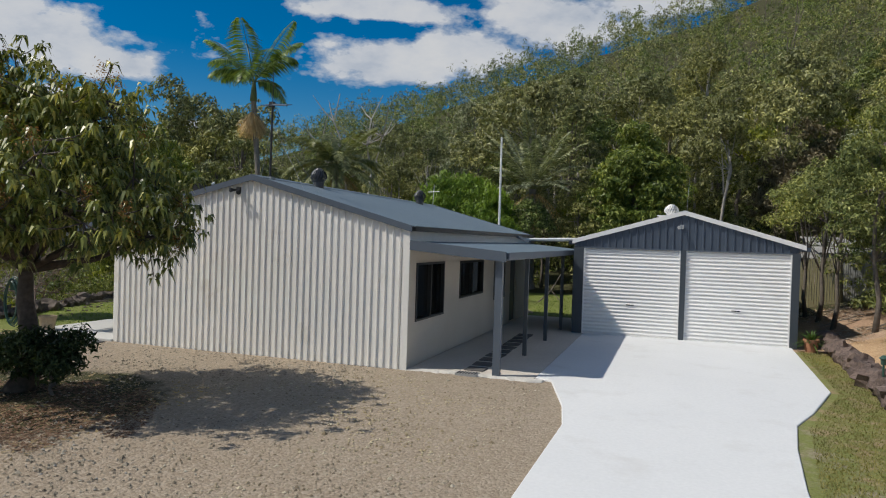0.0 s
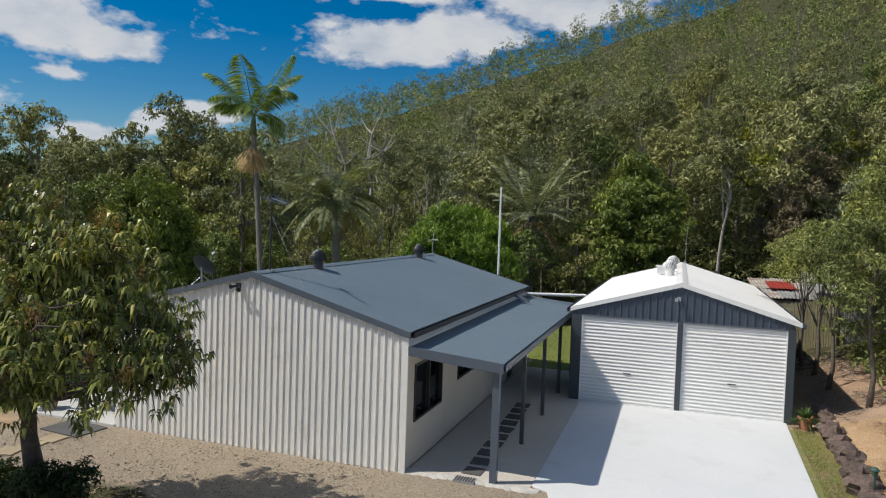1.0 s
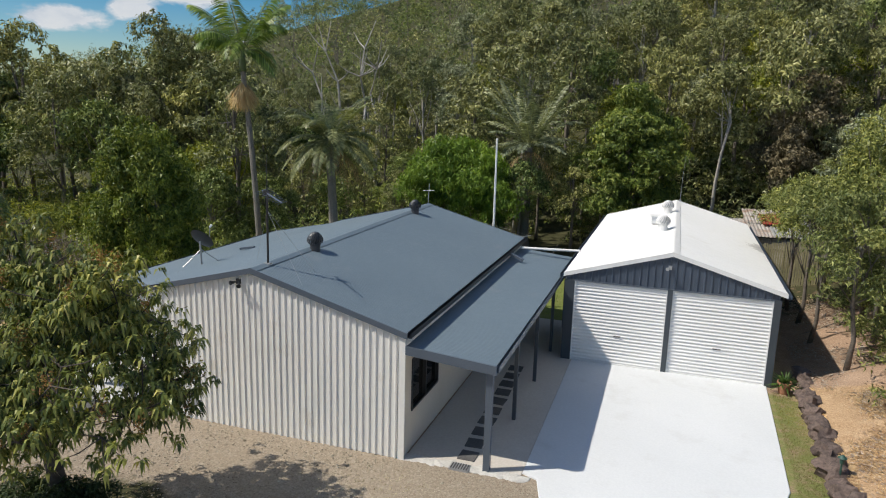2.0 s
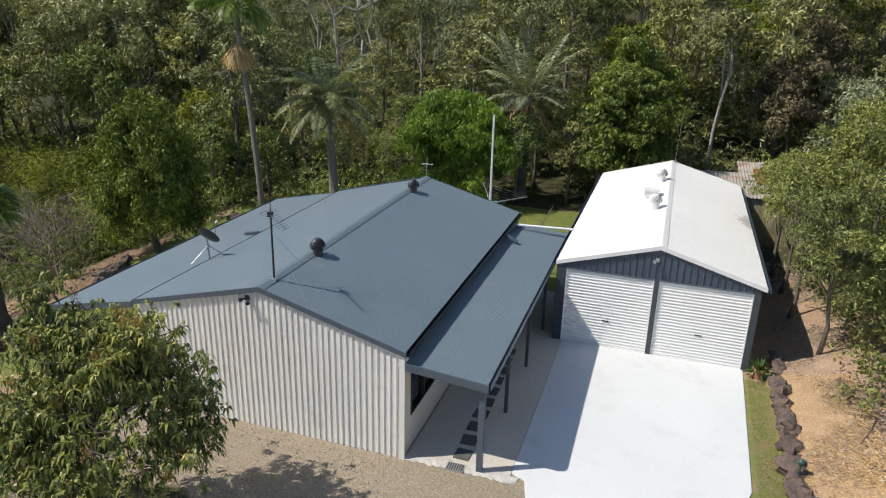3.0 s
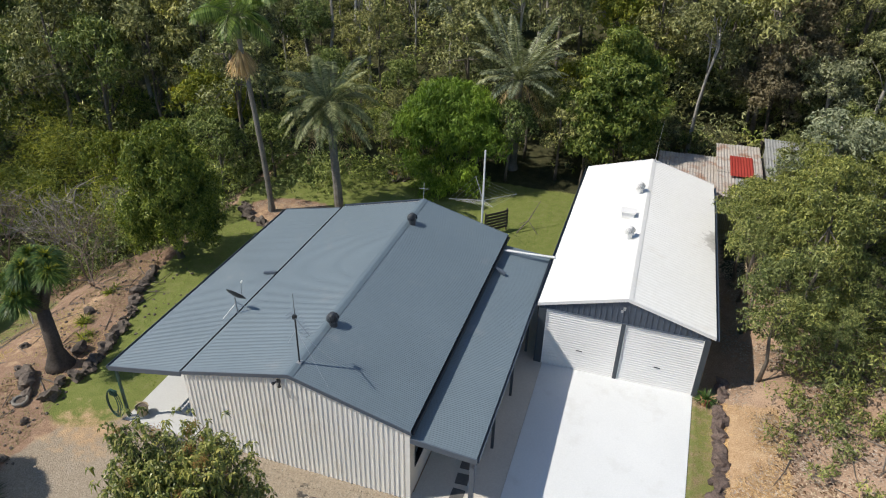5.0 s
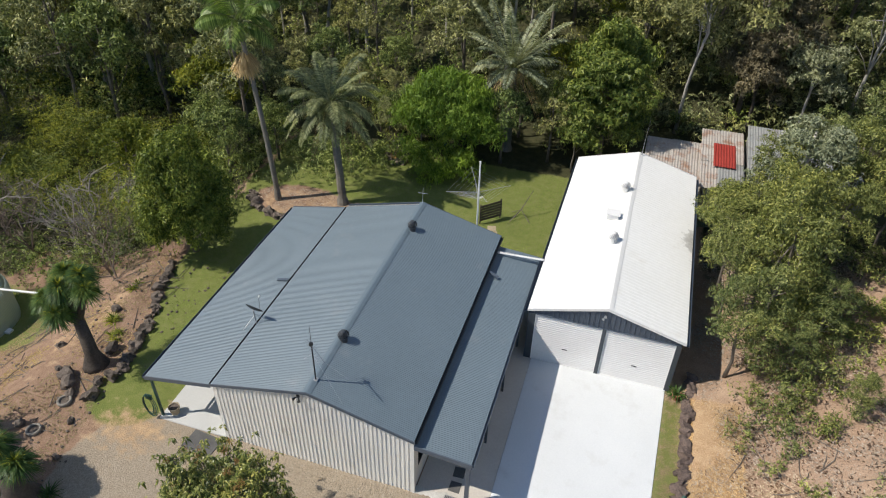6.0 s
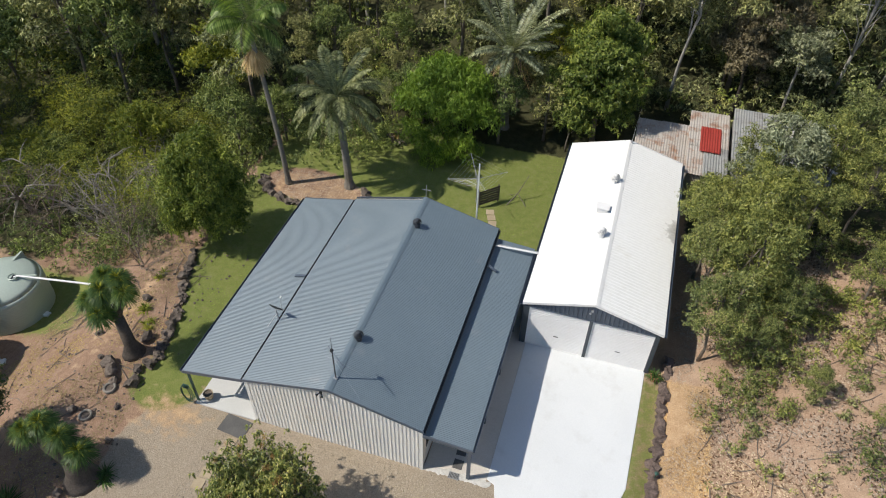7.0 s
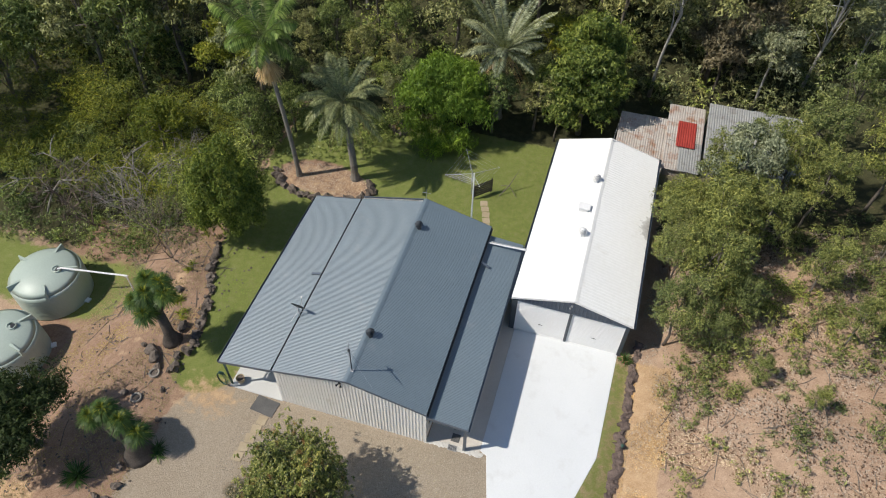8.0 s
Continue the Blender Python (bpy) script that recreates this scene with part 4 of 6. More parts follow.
def mango():
    rng = np.random.default_rng(5)
    x, y = -5.0, -4.6
    th = thing("mango_tree", (x, y, 0), "mango tree with long drooping leaves and russet flower spikes", "tree")
    cx, cy, cz = 0.8, 0.05, 2.95
    cl = []
    for i in range(84):
        o = unit(rng.normal(0, 1, 3))
        if o[2] < -0.8:
            o[2] = -o[2]
        k = rng.uniform(0.55, 1.0)
        cl.append((np.array([cx + o[0] * 2.2 * k, cy + o[1] * 2.25 * k, cz + o[2] * (1.62 if o[2] > 0 else 0.6) * k]), rng.uniform(0.32, 0.55)))
    # taller shoots over the trunk
    for _ in range(13):
        cl.append((np.array([rng.uniform(-0.1, 1.5), rng.uniform(-0.6, 0.6), rng.uniform(4.45, 4.95)]), rng.uniform(0.28, 0.42)))
    for z in (4.8, 5.2, 5.5):
        cl.append((np.array([-0.35, rng.uniform(-0.2, 0.2), z]), 0.3))
    g = Geo()
    limbs(g, (0, 0, -0.1), (0.2, 0.05, 2.5), [c for c, _ in cl[:26]] + [c for c, _ in cl[-16::3]], 0.2, rng, 0.8, n=10)
    g.smooth = True
    part("trunk", g, M_DARKBARK, th, "dark mottled trunk")
    g, fl, tw = Geo(), Geo(), Geo()
    for c, r in cl:
        tips = np.asarray(c) + rng.normal(0, 1, (21, 3)) * r * np.array([0.8, 0.8, 0.6])
        for tip in tips[:5]:
            tube(tw, [tuple(c), tuple(np.asarray(c) * 0.4 + tip * 0.6 - np.array([0, 0, 0.04])), tuple(tip)], [0.012, 0.009, 0.005], 4, False)
        for tip in tips:
            hanging_whorl(g, tip, int(rng.integers(8, 14)), rng)
    for c, r in cl:
        o = unit(np.asarray(c) - np.array([cx, cy, cz]))
        if rng.random() < 0.55:
            p = np.asarray(c) + o * r * 0.9
            q = p + rng.normal(0, 0.05, (90, 3)) * np.array([1, 1, 2.0]) + np.array([0, 0, 0.05])
            leaves(fl, q, rng.normal(0, 1, (90, 3)), 0.045, 0.02, rng, 0, 0.5)
    part("twig", tw, M_DARKBARK, th)
    part("crown", g, L_MANGO, th, "dense drooping green leaves")
    part("blossom", fl, L_FLOWER, th, "russet flower spikes")


mango()
make_palm(11, "king_palm", "tall slender palm with feather fronds and a dry skirt", -13.5, 15.2, 9.0, (-0.8, 0.2), 0.15, 14, 2.75, 0.95, L_KING, skirt=0.85, sag=0.85, shaft=True, pairs=44, width=0.032, vee=-0.15, lift=0.6)
make_palm(12, "date_palm", "grey-green feather palm with ringed trunk", -9.9, 16.0, 5.9, (-0.4, 0.3), 0.24, 34, 3.3, 0.5, L_PALM, sag=0.75, pairs=56, width=0.034, dead=10)
make_palm(13, "date_palm", "grey-green feather palm with upright fronds among trees", -2.6, 25.0, 5.6, (0.1, -0.2), 0.26, 30, 3.4, 0.5, L_GREY, sag=0.55, pairs=56, width=0.034, dead=9, lift=0.35)

t = make_tree(21, "broadleaf_tree", "dense dark green broadleaf tree behind the garage", 8.4, (2.8, 2.8, 5.0), L_LYCHEE, (0.22, 0.10), 30000, M_BARK, 0.16, 80, 0.8, 3.7, tuft=0.24, per=18)
place(t, 3.2, 25.0, 0, 1.12)
t = make_tree(22, "clumping_bamboo", "bright green weeping bamboo clump by the lawn", 6.2, (3.1, 2.5, 4.0), L_BRIGHT, (0.24, 0.065), 30000, M_GREEN, 0.08, 80, 0.75, 2.0, 0.7, "bamboo", tuft=0.3, per=22)
place(t, -5.7, 22.0, 0, 1.15)
t = make_tree(23, "lychee_tree", "dense dark green tree with bright tips beside the lawn", 6.2, (2.3, 2.3, 3.6), L_LYCHEE, (0.15, 0.07), 36000, M_BARK, 0.15, 95, 0.62, 2.3, tuft=0.2, per=18)
place(t, -15.1, 9.6, 0, 1.0)
t.scale = (1.0, 1.0, 1.25)
t = make_tree(24, "shade_tree", "dark rounded tree with glossy leaves on bare soil", 4.6, (2.4, 2.2, 1.9), L_BUSH, (0.17, 0.07), 20000, M_BARK, 0.16, 44, 0.75, tuft=0.22, per=16)
place(t, -17.9, -5.4, 0, 1.2)

# ---- forest trees behind the yard ----
FOREST = []
for k, (leafm, bark, h, crown, n, lab, *low) in enumerate([
        (L_GUM, M_BARK, 10, (2.3, 2.3, 4.2), 2900, "olive green gum tree in the bush"),
        (L_GUM, M_PALEBARK, 12, (2.2, 2.4, 4.6), 2900, "tall gum tree with pale trunk in the bush"),
        (L_GREY, M_PALEBARK, 9.5, (2.4, 2.2, 3.9), 2900, "grey-green gum tree in the bush"),
        (L_DARK, M_BARK, 8, (2.3, 2.4, 3.6), 2900, "dark green forest tree in the bush"),
        (L_YELLOW, M_BARK, 7, (2.2, 2.2, 3.2), 3000, "yellow-green wattle tree in the bush"),
        (L_GUM, M_PALEBARK, 11, (2.0, 2.0, 4.0), 3000, "slender open gum tree in the bush"),
        (L_BANK, M_BARK, 8.0, (2.0, 2.0, 4.4), 8000, "leafy many-branched gum sapling on the dry bank", 3.7),
        (L_BANK, M_BARK, 7.6, (1.9, 2.0, 4.0), 6200, "open yellow-green gum sapling on the dry bank", 3.8),
        (L_BANK, M_BARK, 7.2, (1.9, 1.9, 2.0), 6200, "slim gum sapling leaning over the garage roof", 5.0),
        (L_OAK, M_DARKBARK, 9, (1.7, 1.7, 4.2), 4200, "brown feathery she-oak at the edge of the bush")]):
    t = make_tree(40 + k, "gum_tree" if leafm in (L_GUM, L_GREY) or low else "forest_tree", lab, h, crown, leafm, (0.225, 0.095) if not low else (0.15, 0.06), int(n * 1.45) if not low else n, bark, 0.13 if not low else 0.09, 20 if not low else 46, 0.8 if not low else 0.5, crown_z=low[0] if low else None, droop=0.35, tuft=0.25 if not low else 0.2)
    tagged(t, group="forest trees")
    FOREST.append(t)

rng = np.random.default_rng(77)
spots = [(-5.7, 22.0), (3.2, 25.0), (-2.3, 25.0)]


def fits(x, y, gap):
    return all((x - a) ** 2 + (y - b) ** 2 > gap * gap for a, b in spots)


def forest_patch(x0, x1, y0, y1, tries, gap, kinds, smin=0.8, smax=1.2, keep=None):
    for _ in range(tries):
        x, y = rng.uniform(x0, x1), rng.uniform(y0, y1)
        if not fits(x, y, gap) or (keep and not keep(x, y)):
            continue
        spots.append((x, y))
        s = rng.uniform(smin, smax)
        yield x, y, rng.choice(kinds), s


used = set()


def plant(x, y, k, s):
    # the trees stand lower behind the palms
    az = math.degrees(math.atan2(5 - x, y + 13))
    if 18 < az < 34 and 22 < y < 60:
        s *= 0.74
    if k not in used:
        used.add(k)
        place(FOREST[k], x, y, rng.uniform(0, 360), s)
    else:
        again(FOREST[k], x, y, rng.uniform(0, 360), s, s * rng.uniform(0.9, 1.12))


def in_fan(x, y):
    return abs(math.atan2(x - 5, y + 13) + 0.33) < 0.66


def clear_of_sheds(x, y):
    return not (5 < x < 18.5 and 19.5 < y < 29)


for x, y, k, s in forest_patch(-44, 26, 27, 58, 1400, 3.3, [0, 0, 1, 1, 2, 3, 5, 4], 0.85, 1.25, lambda x, y: in_fan(x, y) and clear_of_sheds(x, y)):
    plant(x, y, int(k), s)
for x, y, k, s in forest_patch(-44, -18, 13, 27, 300, 3.1, [0, 3, 3, 0, 1, 2, 4], 0.95, 1.3, lambda x, y: y > 20.5 or x < -36):
    plant(x, y, int(k), s)
for x, y, k, s in forest_patch(6, 28, 29.3, 46, 260, 2.9, [0, 1, 2, 3, 0], 0.75, 1.1, in_fan):
    plant(x, y, int(k), s)
for x, y, k, s in forest_patch(-17.5, 2.5, 22.8, 27, 120, 1.7, [3, 0, 3], 0.5, 0.75):
    plant(x, y, int(k), s)
# taller trees at the back of the scrub, and two rounder ones beside the garden
for x, y, k, s in ((-39.6, 25.6, 0, 1.5), (-41.5, 24.6, 3, 1.6), (-33.8, 26.0, 2, 1.45), (-35.2, 25.2, 0, 1.2), (-28.8, 26.4, 0, 1.5), (-26.6, 27.2, 0, 1.4), (-30.6, 27.5, 2, 1.5), (-24.8, 26.6, 0, 1.3), (-44.0, 26.5, 3, 1.4), (-24.2, 16.1, 4, 0.95), (-17.6, 16.9, 3, 0.68), (-19.8, 19.0, 3, 0.8), (-15.6, 19.2, 3, 0.6), (-12.5, 20.6, 3, 0.55)):
    spots.append((x, y))
    plant(x, y, k, s)
# saplings and gums on the dry bank beside the garage
for x, y, k, s in ((10.4, 8.7, 6, 0.85), (10.0, 12.0, 8, 0.82), (9.9, 16.2, 8, 0.85), (11.7, 11.3, 6, 1.0), (11.9, 13.9, 7, 1.0), (12.4, 16.8, 6, 1.0), (13.6, 10.6, 7, 0.6), (14.2, 15.2, 6, 0.8), (12.7, 18.2, 2, 0.98), (11.7, 30.2, 9, 0.95), (10.6, 31.4, 9, 0.85), (12.9, 32.5, 9, 1.1), (17.2, 13.0, 7, 0.7), (17.0, 18.2, 6, 0.85), (20.5, 15.5, 7, 0.7), (20.8, 20.8, 6, 1.2), (19.5, 26.5, 7, 1.2), (23.5, 23.5, 6, 1.25), (24.0, 17.5, 7, 0.8), (10.0, 14.4, 8, 0.9), (12.4, 8.4, 7, 0.45), (12.2, 16.2, 6, 0.85), (15.5, 19.5, 7, 1.0), (18.6, 9.8, 7, 0.6), (22.3, 12.5, 6, 0.8), (16.8, 5.6, 7, 0.32), (13.6, 20.6, 7, 0.95), (16.4, 21.2, 6, 1.05), (11.9, 20.4, 7, 0.75), (20.2, 6.6, 6, 0.35), (14.6, 7.0, 6, 0.35), (23.0, 8.2, 7, 0.4)):
    spots.append((x, y))
    plant(x, y, k, s)


# ---- undergrowth between the trees, too dense to count ----
def undergrowth(name, label, leafm, seed, n, area, hmin, hmax, leaf, per, keep=None):
    r = np.random.default_rng(seed)
    g = Geo()
    made = 0
    while made < n:
        x, y = r.uniform(area[0], area[1]), r.uniform(area[2], area[3])
        if keep and not keep(x, y):
            continue
        made += 1
        h = r.uniform(hmin, hmax)
        z = ground_z(x, y)
        for _ in range(3):
            c = np.array([x + r.normal(0, h * 0.35), y + r.normal(0, h * 0.35), z + h * r.uniform(0.25, 0.7)])
            tufts(g, r, c, (h * 0.5, h * 0.5, h * 0.42), int(per * 0.38), leaf, leaf[0] * 1.0, 9, 0.25, 0.3)
    return tagged(part(name, g, leafm), label, "undergrowth", kind="stuff")


def wooded(x, y):
    return in_fan(x, y) and clear_of_sheds(x, y) and (y > 24 or x < -17.5) and not (x > -17.5 and y < 24)


undergrowth("undergrowth", "dense olive green shrubs under the gum trees", L_GUM, 31, 420, (-46, 26, 23.5, 56), 1.2, 3.2, (0.27, 0.12), 156, wooded)
undergrowth("undergrowth", "dense dark green shrubs under the gum trees", L_DARK, 32, 300, (-46, 26, 22.8, 50), 1.0, 3.0, (0.25, 0.12), 156, wooded)
def spray_scrub(name, label, leafm, seed, n, area, hmin, hmax):
    """Sprawling scrub: arching limbs that carry flat feathery sprays in layers."""
    r = np.random.default_rng(seed)
    g = Geo()
    for _ in range(n):
        x, y = r.uniform(area[0], area[1]), r.uniform(area[2], area[3])
        h = r.uniform(hmin, hmax) * (0.85 + 0.7 * noise.noise(Vector((x * 0.28, y * 0.28, 4))))
        base = np.array([x, y, ground_z(x, y)])
        for _ in range(7):
            a, reach = r.uniform(0, math.tau), h * r.uniform(0.3, 0.95)
            way = np.array([math.cos(a), math.sin(a), 0.0])
            side = np.array([-way[1], way[0], 0.0])
            k = 85
            u = r.random((k, 1))
            p = base + way * reach * u + np.array([0, 0, h]) * (0.35 + 0.65 * np.sin(u * 2.0)) * r.uniform(0.75, 1.1) + side * r.normal(0, 0.2, (k, 1)) * h * 0.5 + r.normal(0, 0.07, (k, 3))
            o = unit(r.normal(0, 0.45, (k, 3)) + np.array([0, 0, 1.0]))
            leaves(g, p, o, 0.26, 0.05, r, 0.1, tri=True)
    return tagged(part(name, g, leafm), label, "undergrowth", kind="stuff")


spray_scrub("undergrowth", "yellow-green sprawling wattle scrub beside the garden", L_YELLOW, 33, 76, (-39, -20, 11.0, 20.5), 2.6, 4.4)
spray_scrub("undergrowth", "feathery dark green scrub beside the garden", L_DARK, 48, 34, (-37, -19, 10.5, 20.5), 1.8, 3.4)
undergrowth("undergrowth", "rough green shrubs round the water tanks", L_DARK, 36, 60, (-34, -20.5, 7.0, 11), 0.7, 1.7, (0.18, 0.07), 120, lambda x, y: (x + 24.9) ** 2 + (y - 3.9) ** 2 > 9)
undergrowth("undergrowth", "dark green shrubs behind the garden", L_DARK, 34, 75, (-36, -16.5, 11, 22), 1.4, 2.8, (0.22, 0.10), 330)
undergrowth("bank_scrub", "tall leafy green scrub crowding the bank beside the garage", L_BANK, 37, 40, (10.2, 14.5, 7.8, 19.5), 1.0, 2.6, (0.16, 0.06), 300, lambda x, y: x > 6.9 + (y + 13) * 0.194)
undergrowth("bank_scrub", "straggly green shrubs on the litter beside the garage", L_BANK, 45, 15, (10.6, 14.0, 5.5, 9.0), 0.5, 1.2, (0.14, 0.06), 200)
undergrowth("bank_scrub", "straggly olive shrubs on the lower bank", L_GUM, 46, 42, (12.5, 28, -1, 9), 0.3, 0.9, (0.14, 0.06), 120)
undergrowth("bank_scrub", "knee-high green bushes dotted over the upper bank", L_BANK, 39, 70, (14, 28, 8.5, 18), 0.7, 1.8, (0.17, 0.07), 240)
undergrowth("undergrowth", "olive green shrubs behind the old iron sheds", L_GUM, 41, 130, (4, 28, 28.6, 46), 1.5, 3.6, (0.27, 0.12), 220, in_fan)
undergrowth("undergrowth", "dark green thicket at the back of the scrub", L_DARK, 49, 50, (-48, -28, 20.5, 27), 1.6, 3.4, (0.24, 0.11), 260)
undergrowth("garden_scrub", "dark leafy shrubs closing in round the palm bed", L_DARK, 44, 34, (-18.5, -8.5, 11.5, 21.5), 1.2, 3.0, (0.18, 0.08), 330, lambda x, y: ((x + 11.6) / 3.9) ** 2 + ((y - 15.1) / 2.5) ** 2 > 1.0 and (x < -14.9 or y > 17.6 + max(0.0, x + 11) * 1.1) and (y > 13.2 or x < -16.2))
undergrowth("garden_scrub", "tangled green scrub behind the bare shrubs", L_DARK, 38, 30, (-24, -17.5, 8.5, 13), 1.8, 3.0, (0.16, 0.06), 420)
undergrowth("bank_scrub", "low green and grey scrub scattered on the dry bank", L_BANK, 35, 170, (11.0, 30, -2, 20), 0.4, 1.25, (0.15, 0.065), 170, lambda x, y: y > 2.0 + (x - 11) * 0.15 + 4.5 * noise.noise(Vector((x * 0.4, y * 0.4, 9))))


# ---- far woods on the hill, too many to count ----
def far_woods(name, leafm, seed, n, y0, y1, size):
    r = np.random.default_rng(seed)
    g = Geo()
    made = 0
    while made < n:
        y = y0 + (y1 - y0) * r.random() ** 0.8
        a = r.uniform(-0.36, 1.02)
        x = 5 - (y + 13) * math.tan(a)
        h = r.uniform(6.0, 12.5)
        z = ground_z(x, y)
        rad = r.uniform(2.0, 3.3)
        far = (y + 13) / 60.0
        ls = size * (0.36 + 0.20 * far)
        k = int(330 / max(1.0, far) ** 0.55)
        for j in range(5):
            c = np.array([x, y, z + h * 0.62]) + r.normal(0, 1, 3) * np.array([rad * 0.36, rad * 0.36, h * 0.15])
            tufts(g, r, c, (rad * 0.55, rad * 0.55, h * 0.2), k // 4, (ls, ls * 0.42), ls * 1.1, 7, 0.3, 0.3)
        made += 1
    ob = part(name, g, leafm)
    return tagged(ob, "dense gum forest covering the hillside", "forest", kind="stuff")


def hill_trunks(seed, n):
    r = np.random.default_rng(seed)
    g = Geo()
    for _ in range(n):
        y = r.uniform(56, 150)
        x = 5 - (y + 13) * math.tan(r.uniform(-0.36, 1.0))
        z, h = ground_z(x, y), r.uniform(6, 11)
        top = Vector((x + r.normal(0, 0.5), y, z + h))
        rr = r.uniform(0.07, 0.14)
        mid = Vector((x, y, z + h * 0.5)) + Vector((r.normal(0, 0.15), 0, 0))
        tube(g, [(x, y, z - 0.2), mid, top], [rr, rr * 0.8, rr * 0.35], 4, False)
        for _ in range(2):
            tube(g, [mid, mid.lerp(top, 0.6) + Vector((r.normal(0, 0.9), r.normal(0, 0.4), 0.4)), top + Vector((r.normal(0, 1.8), r.normal(0, 0.8), r.uniform(-1.5, 0.6)))], [rr * 0.55, rr * 0.4, rr * 0.2], 3, False)
    return tagged(part("hill_trunks", g, M_BARK), "grey gum trunks and bare limbs among the hillside trees", "trunks", kind="stuff")


hill_trunks(6, 130)
far_woods("hill_forest", L_GUM, 1, 640, 54, 205, 0.5)
far_woods("hill_forest", L_GREY, 2, 190, 54, 205, 0.5)
far_woods("hill_forest", L_DARK, 3, 860, 54, 205, 0.5)


# ---- clouds, a far backdrop ----
CLOUDS = [(49, 12.8, 5.5, 2.0), (44, 12.0, 3.4, 1.0), (52, 14.5, 4, 1.6), (24, 13.6, 6.2, 1.9), (17, 15.0, 5, 1.5), (9.5, 17.2, 6.5, 2.2), (24, 18.0, 7, 0.9), (2, 18.5, 5, 1.2), 
          (54, 6.2, 2.6, 1.5), (47, 5.4, 3, 0.8), (38, 7.6, 2.6, 0.7), (42, 6.6, 1.6, 1.0), (36, 4.2, 4, 0.6), (48, 9.6, 1.6, 0.5), (60, 9, 6, 2), (-12, 20, 8, 2), (70, 14, 8, 2)]


def clouds():
    m, nt, p = nodes_of("cloud_sky")
    at = nt.nodes.new("ShaderNodeAttribute")
    at.attribute_name = "cover"
    tc = nt.nodes.new("ShaderNodeTexCoord")
    mp = nt.nodes.new("ShaderNodeMapping")
    mp.inputs["Scale"].default_value = (0.0042, 0.0042, 0.0085)
    link(nt, tc.outputs["Object"], mp.inputs["Vector"])
    n = nt.nodes.new("ShaderNodeTexNoise")
    n.inputs["Scale"].default_value, n.inputs["Detail"].default_value, n.inputs["Roughness"].default_value = 1.0, 10, 0.6
    link(nt, mp.outputs[0], n.inputs["Vector"])
    f = nt.nodes.new("ShaderNodeMath")
    f.operation = "MULTIPLY_ADD"
    f.inputs[1].default_value = 1.25
    link(nt, n.outputs[0], f.inputs[0])
    link(nt, at.outputs["Fac"], f.inputs[2])
    mask = ramp(nt, f.outputs[0], [(0.80, (0, 0, 0)), (0.92, (0.55, 0.55, 0.55)), (1.0, (0.92, 0.92, 0.92))])
    tone = ramp(nt, n.outputs[0], [(0.3, (0.62, 0.69, 0.80)), (0.5, (0.86, 0.89, 0.94)), (0.68, (0.97, 0.975, 0.98))])
    em = nt.nodes.new("ShaderNodeEmission")
    em.inputs["Strength"].default_value = 0.82
    link(nt, tone.outputs[0], em.inputs["Color"])
    tr = nt.nodes.new("ShaderNodeBsdfTransparent")
    mx = nt.nodes.new("ShaderNodeMixShader")
    link(nt, mask.outputs[0], mx.inputs[0])
    link(nt, tr.outputs[0], mx.inputs[1])
    link(nt, em.outputs[0], mx.inputs[2])
    link(nt, mx.outputs[0], nt.nodes["Material Output"].inputs["Surface"])
    R = 2600.0
    az = np.concatenate([np.linspace(-180, -56, 32), np.linspace(-55, 85, 150), np.linspace(86, 180, 28)])
    el = np.concatenate([np.linspace(-2, 24, 50), np.linspace(26, 84, 22)])
    A, E = np.meshgrid(az, el)
    cover = np.zeros_like(A)
    for a, e, ra, re_ in CLOUDS:
        flat = np.where(E < e, 0.75, 1.15)      # flatter undersides
        cover = np.maximum(cover, 0.66 * np.exp(-0.5 * (((A - a) / (ra * 0.72)) ** 2 + ((E - e) / (re_ * 0.8 * flat)) ** 2)))
    ways = np.stack([-np.sin(np.radians(A)) * np.cos(np.radians(E)), np.cos(np.radians(A)) * np.cos(np.radians(E)), np.sin(np.radians(E))], -1)
    # the same broken cloud, added over the unseen sky as glowing neutral fill
    unseen_fill = np.array([noise.noise(Vector(w) * 3.1 + Vector((4, 1, 7))) for w in ways.reshape(-1, 3)]).reshape(A.shape)
    away = np.maximum(np.clip((E - 21) / 5, 0, 1), np.maximum(np.clip((-20 - A) / 8, 0, 1), np.clip((A - 62) / 8, 0, 1)))
    cover = np.maximum(cover, away * np.clip(0.17 + unseen_fill * 0.9, 0, 0.7))
    v = np.array([5.0, -13.0, 4.0]) + R * ways.reshape(-1, 3)
    i = np.arange(A.size).reshape(A.shape)
    q = np.stack([i[:-1, :-1].ravel(), i[:-1, 1:].ravel(), i[1:, 1:].ravel(), i[1:, :-1].ravel()], 1)
    me = bpy.data.meshes.new("backdrop")
    me.from_pydata(v.tolist(), [], q.tolist())
    me.attributes.new("cover", "FLOAT", "POINT").data.foreach_set("value", cover.ravel().astype(np.float32))
    me.materials.append(m)
    ob = new("backdrop", me)
    ob.visible_shadow = False
    return tagged(ob, "white fair-weather clouds low in a blue sky, added fill-light cloud out of view", "clouds", kind="structure")


clouds()


